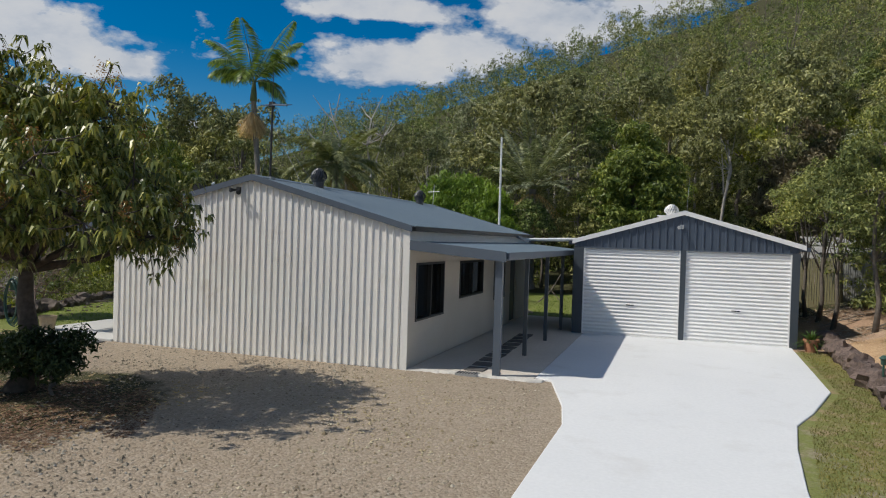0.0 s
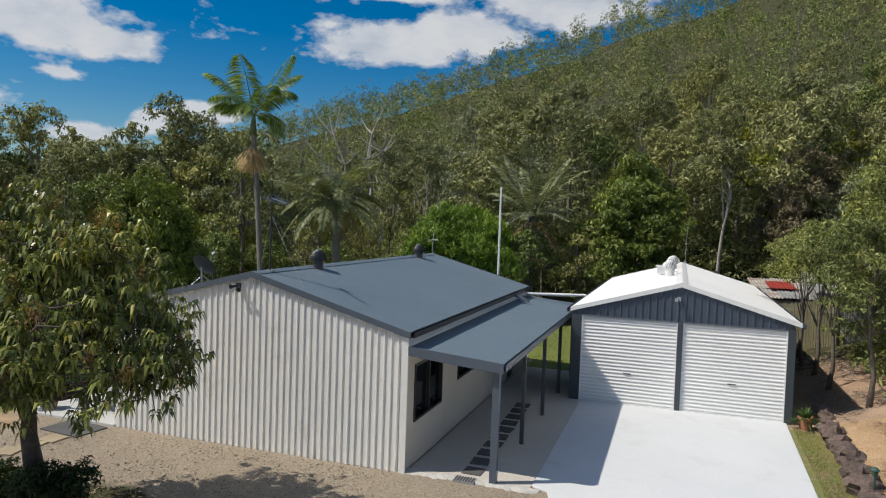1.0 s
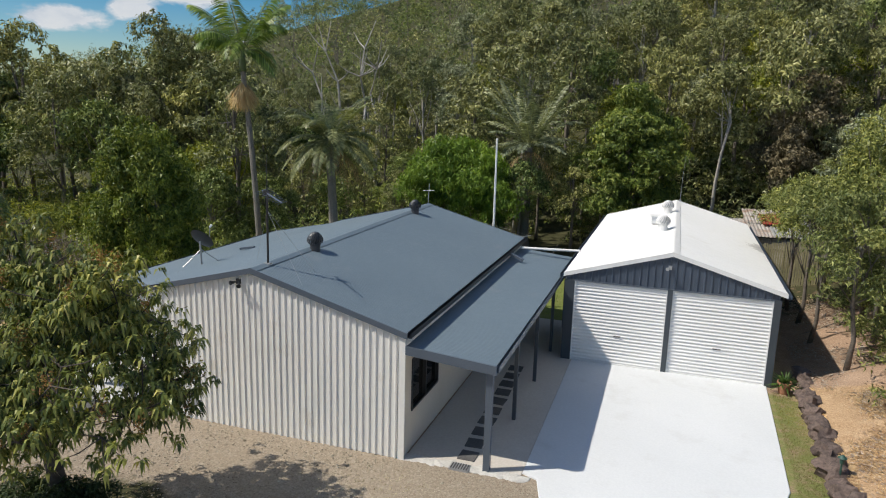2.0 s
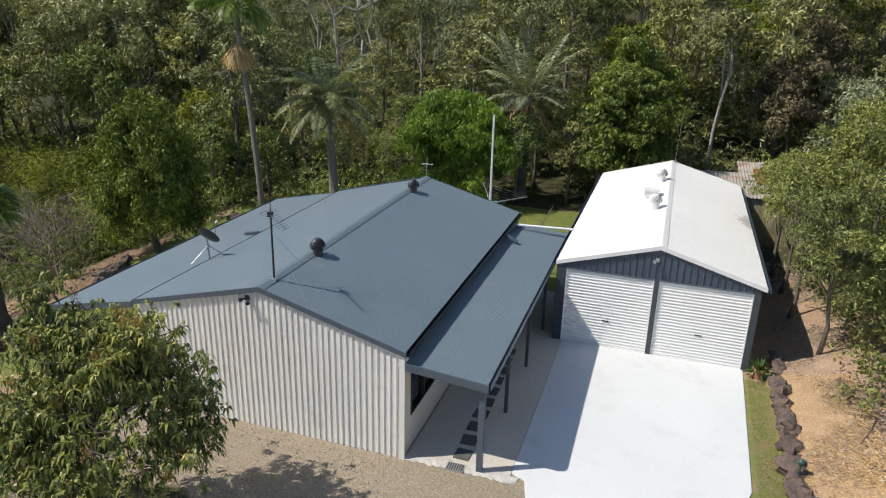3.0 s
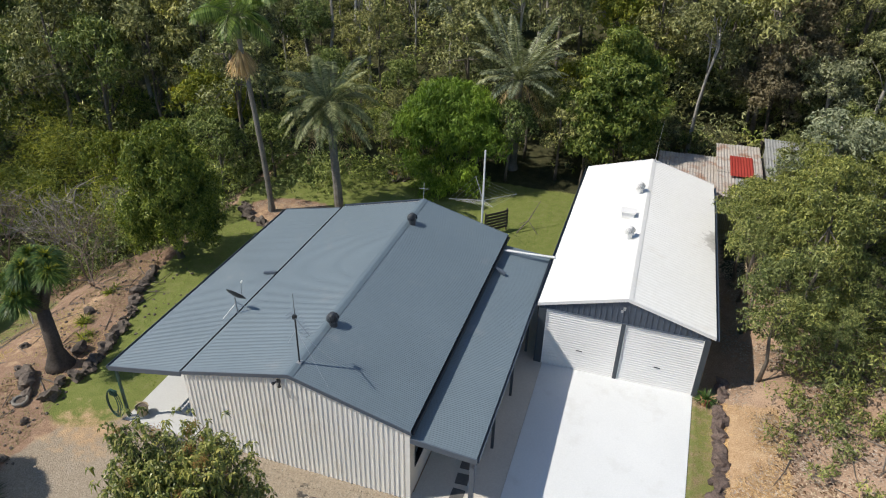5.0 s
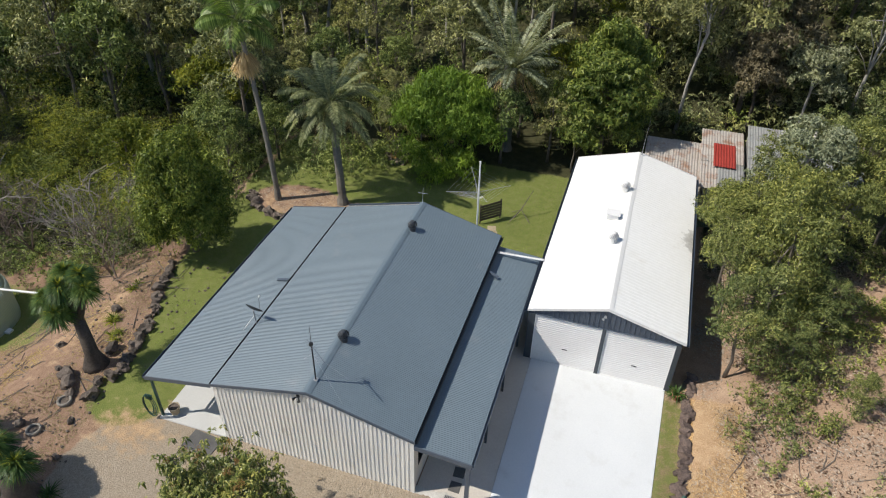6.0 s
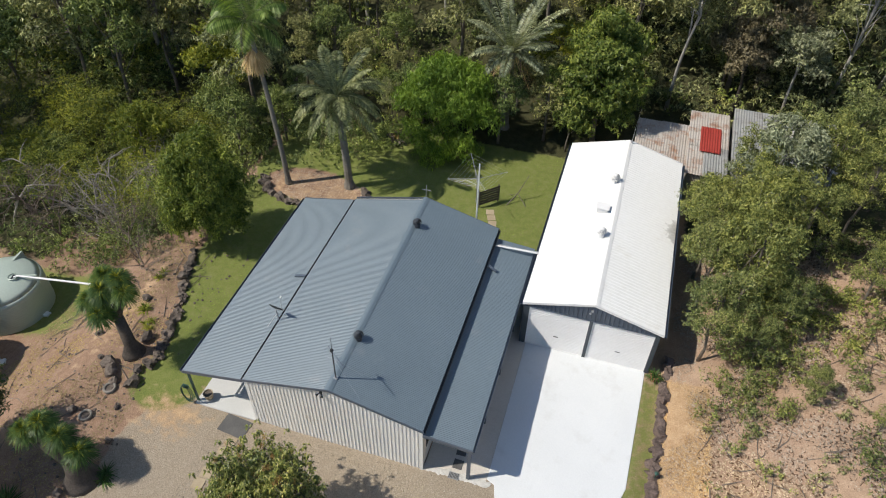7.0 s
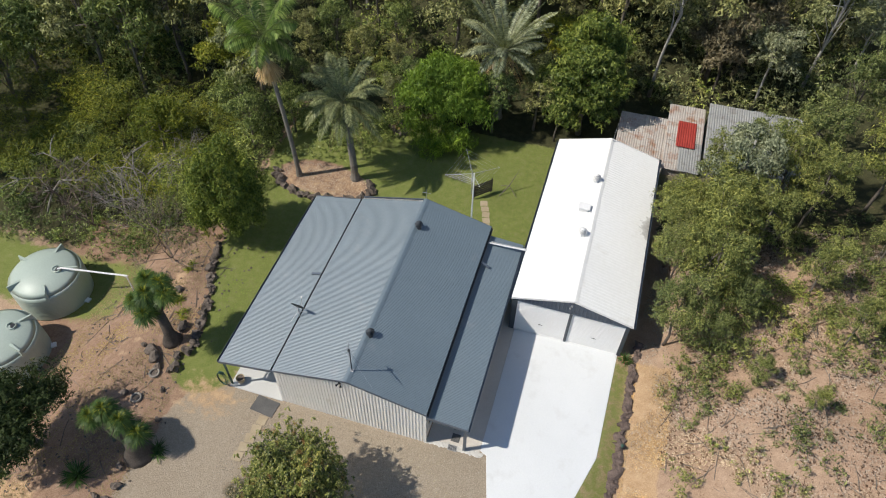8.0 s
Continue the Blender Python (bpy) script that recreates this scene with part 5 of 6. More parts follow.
# ---- roof fittings ----
def turbine_vent(name, x, y, z, mat, label, r=0.17):
    th = thing(name, (x, y, z), label, "roof vent", "roof ventilators")
    g = lathe(Geo(), [(0.26, -0.09), (0.22, -0.05), (r * 0.8, 0.0), (r * 0.8, 0.22), (r * 0.95, 0.25), (r * 0.95, 0.27)], 16)
    part("base", g, mat, th)
    head = part("turbine_head", lathe(Geo(), [(r * 0.55, 0.27), (r * 0.75, 0.36), (r * 0.6, 0.48), (0.04, 0.52)], 12), M_BLACK if mat is M_VENT else M_GALV, th)
    n = 18
    for i in range(n):
        q = []
        for k in range(5):
            u = k / 4
            a = i * math.tau / n + 0.5 * u
            rr = r * (0.95 + 0.38 * math.sin(math.pi * (0.15 + 0.8 * u)) - 0.45 * u * u)
            zz = 0.27 + 0.27 * u
            q.append((Vector((rr * math.cos(a), rr * math.sin(a), zz)), Vector((rr * 0.93 * math.cos(a + 0.22), rr * 0.93 * math.sin(a + 0.22), zz))))
        g = Geo()
        v = [c for pr in q for c in pr]
        g.add(v, [(2 * k, 2 * k + 1, 2 * k + 3, 2 * k + 2) for k in range(4)])
        part("vane", g, mat, head)
    part("cap", lathe(Geo(), [(r * 0.62, 0.525), (r * 0.5, 0.555), (0.03, 0.57)], 14), mat, th)
    return th


def house_roof_z(x):
    return gable_top(x) + 0.02


turbine_vent("turbine_vent", -3.55, 2.6, house_roof_z(-3.55) - 0.1, M_VENT, "dark grey spinning turbine vent beside the roof ridge", 0.17)
turbine_vent("turbine_vent", -3.5, 9.8, house_roof_z(-3.5) - 0.1, M_VENT, "dark grey spinning turbine vent at the far ridge end", 0.17)
turbine_vent("turbine_vent", 4.95, 12.2, 3.57, M_WHITE, "white turbine vent on the white garage roof", 0.2)
turbine_vent("turbine_vent", 5.05, 16.6, 3.57, M_WHITE, "white turbine vent on the white garage roof", 0.2)


def box_vent():
    th = thing("box_vent", (4.8, 14.2, 3.55), "small white box vent on the garage roof", "roof vent")
    part("body", box(Geo(), -0.3, 0.22, -0.2, 0.2, -0.02, 0.24), M_WHITE, th)
    part("hood", box(Geo(), -0.36, 0.28, -0.26, 0.26, 0.245, 0.28), M_WHITE, th)


box_vent()


def tv_antenna():
    th = thing("tv_antenna", (-3.66, 0.56, 3.96), "thin rooftop television antenna on a guyed mast", "antenna")
    top = Vector((0.06, -0.06, 2.52))
    part("mast", tube(Geo(), [(0, 0, 0), top * 0.66, top * 0.67, top], [0.026, 0.024, 0.011, 0.007], 6), M_BLACK, th)
    part("foot", box(Geo(), -0.08, 0.08, -0.08, 0.08, -0.03, 0.02), M_GALV, th)
    part("clamp", box(Geo(), -0.05, 0.05, -0.05, 0.05, 1.6, 1.72), M_BLACK, th)
    a, b = top * 0.655 + Vector((-0.22, 0.15, 0.04)), top * 0.655 + Vector((0.66, -0.44, -0.12))
    boom = part("boom", rod(Geo(), a, b, 0.016), M_TRIM, th)
    for i in range(10):
        p = a.lerp(b, i / 9)
        e = Vector((0.53, 0.80, 0.25)).normalized() * (0.19 - 0.009 * i)
        part("element", rod(Geo(), p - e, p + e, 0.0065, 4), M_TRIM, boom)
    for e in ((1.15, -0.45, -0.3), (0.95, 0.55, -0.26), (-0.9, 0.9, -0.2)):
        part("guy_wire", rod(Geo(), top * 0.5, e, 0.004, 3), M_GALV, th)


tv_antenna()


def satellite_dish():
    th = thing("satellite_dish", (-7.55, 3.18, 3.0), "dark mesh satellite dish on a tripod at the roof edge", "satellite dish")
    aim = Vector((0.12, 0.85, 0.62)).normalized()
    c = Vector((0, 0, 0.72))
    m = Matrix.Translation(c) @ aim.to_track_quat("Z", "Y").to_matrix().to_4x4()
    g, v, n = Geo(), [], 24
    for k in range(6):
        r = 0.36 * k / 5 + 0.01
        for i in range(n):
            a = i * math.tau / n
            v.append(m @ Vector((r * math.cos(a), r * 0.92 * math.sin(a), 0.55 * r * r)))
    f = [(k * n + i, k * n + (i + 1) % n, (k + 1) * n + (i + 1) % n, (k + 1) * n + i) for k in range(5) for i in range(n)]
    g.add(v, f)
    g.add([p - aim * 0.012 for p in v], [tuple(reversed(q)) for q in f])
    part("dish", g, M_BLACK, th)
    part("mast", rod(Geo(), (0, 0, 0), c - aim * 0.04, 0.025, 8), M_GALV, th)
    for e in ((0.45, 0.25, 0.07), (-0.3, -0.45, -0.02)):
        part("brace", rod(Geo(), (0, 0, 0.45), e, 0.014, 5), M_GALV, th)
    tip = m @ Vector((0, 0.05, 0.48))
    part("feed_arm", rod(Geo(), m @ Vector((0, -0.42, 0.08)), tip, 0.012, 5), M_GALV, th)
    part("receiver", rod(Geo(), tip, tip + aim * 0.1, 0.03, 8), M_WHITE, th)


satellite_dish()


def flood_light(base, heads, mat, label):
    th = thing("flood_light", base, label, "light", "wall lights")
    part("bracket", box(Geo(), -0.05, 0.05, -0.05, 0.0, -0.06, 0.06), mat, th)
    for hx, hz in heads:
        a, b = Vector((hx * 0.4, -0.06, hz * 0.5)), Vector((hx, -0.17, hz))
        arm = part("arm", rod(Geo(), (0, -0.03, 0), a, 0.018, 6), mat, th)
        d = (b - a).normalized()
        part("lamp_head", tube(Geo(), [a, a + d * 0.08, b, b + d * 0.02], [0.02, 0.035, 0.055, 0.05], 10), mat, arm)


flood_light((-4.05, -0.035, 3.64), ((-0.11, -0.02), (0.1, -0.07)), M_BLACK, "twin black flood light under the gable peak")
flood_light((5.28, 7.64, 3.24), ((-0.07, -0.02),), M_GALV, "small silver flood light on the garage gable")

th = thing("ridge_finial", (-3.74, 11.85, 3.97), "thin pale crossed aerial at the far end of the ridge", "aerial")
part("stem", rod(Geo(), (0, 0, -0.03), (0.02, 0.05, 0.78), 0.012), M_GALV, th)
part("crossbar", rod(Geo(), (-0.22, 0.03, 0.5), (0.25, 0.03, 0.52), 0.012), M_GALV, th)

th = thing("whip_aerial", (5.55, 20.4, 3.7), "thin upright whip aerial on the garage roof", "aerial")
part("whip", tube(Geo(), [(0, 0, -0.02), (0.02, 0, 1.0), (0.08, 0.05, 2.1)], [0.014, 0.009, 0.005], 5), M_GALV, th)
part("mount", box(Geo(), -0.05, 0.05, -0.05, 0.05, -0.03, 0.05), M_GALV, th)

th = thing("drain_pipe", (0.17, 10.87, 2.74), "pair of white plastic pipes bridging house and garage roofs", "pipe")
part("pipe", rod(Geo(), (0.0, 0.0, 0.03), (2.1, 0.02, 0.1), 0.045, 10), M_PVC, th)
part("pipe", tube(Geo(), [(0.05, 0.14, 0.0), (1.2, 0.13, 0.02), (2.1, 0.12, 0.08)], [0.03, 0.03, 0.03], 8), M_GALV, th)
th = thing("roof_spout", (0.14, 9.35, 2.84), "short dark downpipe spilling onto the verandah roof", "pipe")
part("spout", box(Geo(), 0.0, 0.5, -0.06, 0.06, -0.03, 0.05, pose(0, 0, 0, 0, 20, -12)), M_TRIM, th)
th = thing("roof_spout", (-7.62, 5.95, 2.97), "short dark downpipe spilling onto the porch roof", "pipe")
part("spout", box(Geo(), -0.5, 0.0, -0.06, 0.06, -0.01, 0.06, pose(0, 0, 0, 0, -9, 8)), M_TRIM, th)


# ---- back lawn ----
th = thing("flagpole", (-1.2, 12.25, 0), "slim white pole standing behind the house", "pole")
part("pole", tube(Geo(), [(0, 0, -0.05), (0.0, 0, 3), (0.04, -0.2, 6.5)], [0.05, 0.045, 0.035], 10), M_PVC, th)
part("cap", lathe(Geo(), [(0.04, 6.5), (0.045, 6.54), (0.01, 6.56)], 8, (0.04, -0.2, 0)), M_PVC, th)


def clothes_hoist():
    th = thing("clothes_hoist", (-2.35, 17.0, 0), "galvanised rotary clothes line on the back lawn", "clothes line")
    part("mast", tube(Geo(), [(0, 0, -0.05), (0, 0, 1.0), (0, 0, 1.95)], [0.035, 0.03, 0.022], 8), M_GALV, th)
    part("winder", box(Geo(), -0.06, 0.06, -0.05, 0.05, 1.0, 1.18), M_GALV, th)
    ends = []
    for i in range(4):
        a = i * math.pi / 2 + 0.5
        e = Vector((1.75 * math.cos(a), 1.75 * math.sin(a), 2.25 if i % 2 else 1.95))
        ends.append(e)
        arm = part("arm", rod(Geo(), (0, 0, 1.72), e, 0.016), M_GALV, th)
        part("stay", rod(Geo(), (0, 0, 1.25), e * 0.5 + Vector((0, 0, 0.9)), 0.01, 5), M_GALV, arm)
    hub = Vector((0, 0, 1.75))
    for k in range(1, 7):
        for i in range(4):
            a, b = hub.lerp(ends[i], k / 6), hub.lerp(ends[(i + 1) % 4], k / 6)
            part("line", rod(Geo(), a, b, 0.005, 3), M_GALV, th)


clothes_hoist()


def slatted_screen():
    th = thing("slatted_screen", (-1.63, 17.02, 0), "dark weathered slatted timber screen standing on grass", "screen")
    m = pose(0, 0, 0, 0, 0, 45)
    for s in (-0.66, 0.61):
        part("post", box(Geo(), s, s + 0.05, -0.03, 0.03, -0.03, 1.25, m), M_DARKBARK, th)
    for i in range(6):
        part("slat", box(Geo(), -0.68, 0.68, -0.055, -0.032, 0.2 + i * 0.17, 0.33 + i * 0.17, m), M_DARKBARK, th)


slatted_screen()
th = thing("dead_branch", (-0.2, 17.8, 0), "bare forked branch standing on the lawn", "branch")
part("limb", tube(Geo(), [(-0.4, -0.5, -0.02), (0.1, 0.1, 0.55), (0.55, 0.7, 1.5)], [0.03, 0.03, 0.012], 6), M_BARK, th)
part("prop", rod(Geo(), (0.1, 0.1, 0.5), (0.7, -0.3, -0.02), 0.018), M_BARK, th)
part("prop", rod(Geo(), (0.1, 0.1, 0.5), (-0.5, 0.5, -0.02), 0.015), M_BARK, th)

rng = np.random.default_rng(9)
th = thing("stone_path", (0, 0, 0), "pale concrete stepping path across the back lawn", "path", kind="structure")
for i in range(9):
    x, y = -1.35 + 0.155 * i + 0.05 * math.sin(i * 0.8), 16.35 - 0.46 * i
    g = Geo()
    box(g, -0.23, 0.23, -0.215, 0.215, -0.03, 0.03, pose(x, y, 0.0, 0, 0, 18 + rng.normal(0, 5)))
    part("slab", g, M_FLAG, th)


def stones(name, pts, size, label, mat, seed, spread=0.08):
    r = np.random.default_rng(seed)
    th = thing(name, (0, 0, 0), label, "stones", kind="structure")
    for x, y in pts:
        s = size * r.uniform(0.7, 1.35)
        px, py = x + r.normal(0, spread), y + r.normal(0, spread)
        g = lump(Geo(), (px, py, ground_z(px, py) + s * 0.28), (s * 0.66, s * 0.5, s * 0.45), r, ICO2, 0.8)
        part("stone", g, mat, th)
    return th


def along(pts, step):
    out = []
    for a, b in zip(pts, pts[1:]):
        n = max(1, int(math.dist(a, b) / step))
        out += [(a[0] + (b[0] - a[0]) * i / n, a[1] + (b[1] - a[1]) * i / n) for i in range(n)]
    return out


stones("stone_edging", along([(9.15, 8.4), (9.05, 5), (8.98, 2), (8.85, -1), (8.7, -4), (8.6, -7)], 0.24), 0.38, "dark rough lava rock edging along the mulch bed", M_LAVA, 1, 0.05)
stones("retaining_wall", along([(-15.6, 8.3), (-14.9, 6.2), (-14.2, 4.6), (-13.4, 2.0), (-13.5, 0.8)], 0.30), 0.38, "low dark rock wall between garden and lawn", M_STONE, 2, 0.08)
stones("island_edging", [(-11.8 + 3.2 * math.cos(a), 15.2 + 1.65 * math.sin(a)) for a in np.linspace(math.pi * 1.0, math.pi * 2.12, 20)], 0.42, "brown weathered stones edging the palm bed", M_STONE, 3)
stones("boulders", [(-14.9, 0.1), (-14.3, -0.2), (-13.8, 0.25), (-15.3, 0.6), (-13.6, 0.7), (-14.6, 2.5)], 0.42, "dark boulders round the foot of the ponytail palm", M_STONE, 4, 0.1)
stones("garden_rocks", [(-13.0, -5.3), (-12.6, -4.6), (-12.5, -6.2), (-13.5, -6.8), (-15.2, -1.7), (-13.3, -1.0), (-15.9, 1.0), (-16.2, 4.8), (-13.1, -7.4), (-14.0, -7.9), (-12.9, -2.8), (-17.2, 2.2)], 0.27, "scattered dark rocks on the garden soil", M_STONE, 5, 0.2)
stones("fire_pit", [(-8.8 + 0.6 * math.cos(a), 21.6 + 0.5 * math.sin(a)) for a in np.linspace(0, math.tau, 10)[:-1]], 0.42, "small ring of stones at the lawn's edge", M_STONE, 6, 0.06)


# ---- verandah and porch oddments ----
rng = np.random.default_rng(19)
th = thing("stepping_pavers", (0, 0, 0), "dark square pavers in a line under the verandah", "pavers", kind="structure")
for i in range(10):
    g = box(Geo(), -0.2, 0.2, -0.21, 0.21, 0.0, 0.035, pose(1.33 - 0.018 * i, 0.62 + 0.62 * i, 0.012, 0, 0, rng.normal(0, 3)))
    part("paver", g, M_PAVER, th)
th = thing("pale_edging", (0, 0, 0), "broken pale concrete edge at the verandah front", "edging", kind="structure")
for i in range(17):
    s = rng.uniform(0.24, 0.34)
    part("piece", lump(Geo(), (0.15 + i * 0.155, 0.16 + rng.normal(0, 0.025), -0.005), (s * 0.75, s * 0.5, 0.045), rng, ICO2, 0.3), M_PALESTONE, th)
th = thing("drain_grate", (1.3, 0.08, 0.0), "small grey metal drain cover in the ground", "drain cover")
part("frame", box(Geo(), -0.22, 0.22, -0.14, 0.14, -0.02, 0.05), M_GALV, th)
for i in range(7):
    part("bar", box(Geo(), -0.19 + i * 0.058, -0.165 + i * 0.058, -0.12, 0.12, 0.05, 0.058), M_PAVER, th)
th = thing("door_mat", (-8.2, -0.55, 0.0), "flat dark rubber mat on the gravel", "mat")
part("mat", box(Geo(), -0.62, 0.62, -0.42, 0.42, 0.0, 0.03, pose(0, 0, 0, 0, 0, -6)), M_PAVER, th)
th = thing("sandstone_path", (0, 0, 0), "ochre sandstone flags leading to the porch", "path", kind="structure")
for i in range(5):
    part("flag", box(Geo(), -0.23, 0.23, -0.23, 0.23, -0.02, 0.035, pose(-8.0 - 0.07 * i, -1.3 - 0.5 * i, 0.0, 0, 0, rng.normal(4, 5))), M_FLAG, th)


def hose_reel():
    th = thing("garden_hose", (-10.62, 0.02, 0.06), "coiled dark green hose hung on the porch post", "hose")
    part("holder", box(Geo(), -0.1, 0.16, -0.1, -0.02, 1.0, 1.22), M_GREEN, th)
    for k in range(7):
        g = Geo()
        w, h = 0.2 + 0.012 * k, 0.45 + 0.03 * k
        pts = [(w * math.sin(a) + 0.02 * k - 0.05, -0.12 - 0.02 * (k % 3), 0.72 + h * math.cos(a)) for a in np.linspace(0, math.tau, 21)]
        tube(g, pts, [0.014] * 21, 5, False)
        part("hose_coil", g, M_GREEN, th)


hose_reel()


def pot(name, x, y, z, r, h, mat, label, plant_r=0.0, leafm=None, seed=1):
    th = thing(name, (x, y, z), label, "pot")
    part("pot", lathe(Geo(), [(r * 0.7, 0), (r * 0.92, h * 0.8), (r, h * 0.82), (r, h), (r * 0.88, h), (r * 0.84, h * 0.85)], 18), mat, th)
    part("soil", lathe(Geo(), [(r * 0.85, h * 0.8), (r * 0.84, h * 0.87)], 14), M_STONE, th)
    if plant_r:
        r_ = np.random.default_rng(seed)
        g = Geo()
        rosette(g, (0, 0, h * 0.85), plant_r, 70, 0.022, r_, sag=0.5)
        part("plant", g, leafm, th)
    return th


pot("basket_pot", -9.95, 0.35, 0.06, 0.22, 0.36, M_FLAG, "woven cane pot on the porch floor")
pot("pot_plant", 8.62, 7.35, 0.0, 0.2, 0.34, M_TERRA, "spiky plant in a clay pot beside the garage", 0.5, L_STRAP, 3)
for x, y, lab in ((-14.4, -0.55, "old stone ring planter on bare soil"), (-14.5, -2.05, "dark ring planter on bare soil")):
    th = thing("ring_planter", (x, y, ground_z(x, y)), lab, "planter")
    part("ring", lathe(Geo(), [(0.2, -0.05), (0.27, 0.0), (0.29, 0.13), (0.26, 0.16), (0.2, 0.14), (0.18, 0.05)], 16), M_DULL, th)
    part("soil", lathe(Geo(), [(0.195, 0.02), (0.19, 0.07)], 14), M_STONE, th)

th = thing("garden_lamp", (9.02, 2.3, ground_z(9.02, 2.3)), "small green solar lamp on a stake", "lamp")
part("stake", rod(Geo(), (0, 0, -0.05), (0, 0, 0.5), 0.02, 6), M_GREEN, th)
part("lamp_head", lathe(Geo(), [(0.05, 0.5), (0.06, 0.6), (0.09, 0.62), (0.03, 0.68)], 12), M_GREEN, th)


# ---- water tanks ----
def water_tank(x, y, seed, label):
    zb = -3.05
    th = thing("water_tank", (x, y, zb), label, "water tank", "water tanks", rz=seed * 37.0)
    R = 2.05
    prof = [(R, -0.1)]
    for k in range(13):
        z = 0.1 + k * 0.14
        prof += [(R, z), (R + 0.022, z + 0.035), (R + 0.022, z + 0.07), (R, z + 0.105)]
    prof += [(R, 1.95), (R - 0.08, 2.05)]
    g = lathe(Geo(), prof, 40)
    g.smooth = True
    part("wall", g, M_TANK, th)
    g = lathe(Geo(), [(R - 0.08, 2.05), (R * 0.85, 2.22), (R * 0.62, 2.42), (R * 0.35, 2.56), (R * 0.1, 2.61)], 40)
    g.smooth = True
    part("dome", g, M_TANK, th)
    for i in range(5):
        a = i * math.tau / 5 + 0.4
        u, s = Vector((math.cos(a), math.sin(a), 0)), Vector((-math.sin(a), math.cos(a), 0)) * 0.09
        p0, p1, p2 = u * (R + 0.02) + Vector((0, 0, 1.9)), u * (R - 0.02) + Vector((0, 0, 2.42)), u * (R * 0.62) + Vector((0, 0, 2.44))
        v = [p0 - s, p0 + s, p1 - s * 0.4, p1 + s * 0.4, p2 - s, p2 + s]
        part("rib", Geo().add(v, [(0, 1, 3, 2), (2, 3, 5, 4), (0, 2, 4), (1, 5, 3), (0, 4, 5, 1)]), M_TANK, th)
    part("inlet_rim", lathe(Geo(), [(0.26, 2.40), (0.26, 2.58), (0.22, 2.60), (0.2, 2.5)], 20, (R * 0.45, 0.2, 0)), M_TANK, th)
    part("strainer", lathe(Geo(), [(0.2, 2.5), (0.19, 2.52)], 16, (R * 0.45, 0.2, 0)), M_BLACK, th)
    part("outlet", box(Geo(), R - 0.05, R + 0.3, -0.15, 0.15, 0.05, 0.3), M_PVC, th)
    return th


water_tank(-24.9, 3.9, 0, "pale green ribbed plastic rainwater tank with domed top")
water_tank(-24.4, -0.75, 1, "pale green ribbed plastic rainwater tank on lower ground")
th = thing("tank_pipe", (-23.7, 4.2, -0.45), "straight white plastic pipe feeding the water tank", "pipe")
part("pipe", tube(Geo(), [(-0.25, -0.05, -0.1), (0.0, 0, 0.02), (4.2, 0.5, 0.25)], [0.055, 0.055, 0.055], 10), M_PVC, th)
part("stand", rod(Geo(), (4.1, 0.48, -1.2), (4.1, 0.48, 0.25), 0.04), M_PVC, th)


# ---- garden plants ----
def ponytail(name, x, y, heads, trunk_r, label, seed):
    r = np.random.default_rng(seed)
    th = thing(name, (x, y, ground_z(x, y)), label, "plant")
    g = Geo()
    fork = Vector((0.05, 0, heads[0][2] * 0.6))
    tube(g, [(0, 0, -0.1), (0, 0, 0.2), (0.02, 0, 0.7), fork], [trunk_r * 2.2, trunk_r * 1.7, trunk_r * 1.05, trunk_r * 0.8], 12)
    for h in heads:
        hv = Vector(h)
        tube(g, [fork - Vector((0, 0, 0.1)), fork.lerp(hv, 0.5) + Vector((0, 0, -0.1)), hv], [trunk_r * 0.7, trunk_r * 0.55, trunk_r * 0.4], 8)
    g.smooth = True
    part("trunk", g, M_DARKBARK, th, "swollen dark trunk")
    for h in heads:
        t = Geo()
        rosette(t, h, 0.72, 680, 0.021, r, sag=0.85)
        part("leaf_tuft", t, L_STRAP, th)
        t = Geo()
        rosette(t, (h[0], h[1], h[2] + 0.1), 0.6, 80, 0.02, r, sag=0.7)
        part("new_tuft", t, L_YELLOW, th)


ponytail("ponytail_palm", -14.6, 1.5, [(0.35, 0.55, 4.5), (-0.45, 0.6, 4.4), (0.75, 0.15, 4.2), (-0.1, -0.1, 4.3), (-0.65, -0.35, 3.8), (0.0, -0.75, 3.5)], 0.27, "ponytail palm with swollen trunk and strap-leaf tufts", 1)
ponytail("ponytail_palm", -12.75, -4.55, [(-1.75, 0.2, 2.5), (-1.3, 0.6, 2.65), (-0.45, 0.45, 2.35), (0.35, 0.3, 1.9)], 0.37, "forked ponytail palm with strap-leaf tufts on soil", 2)


def clump_plant(name, x, y, r0, n, label, leafm, seed, sag=0.5, width=0.03):
    r = np.random.default_rng(seed)
    th = thing(name, (x, y, ground_z(x, y)), label, "plant", "garden clumps")
    g = Geo()
    for _ in range(3):
        rosette(g, (r.normal(0, r0 * 0.2), r.normal(0, r0 * 0.2), 0.0), r0, n // 3, width, r, sag=sag)
    part("foliage", g, leafm, th)
    part("stem_base", lump(Geo(), (0, 0, 0.0), (0.1, 0.1, 0.08), r, ICO1), M_BARK, th)


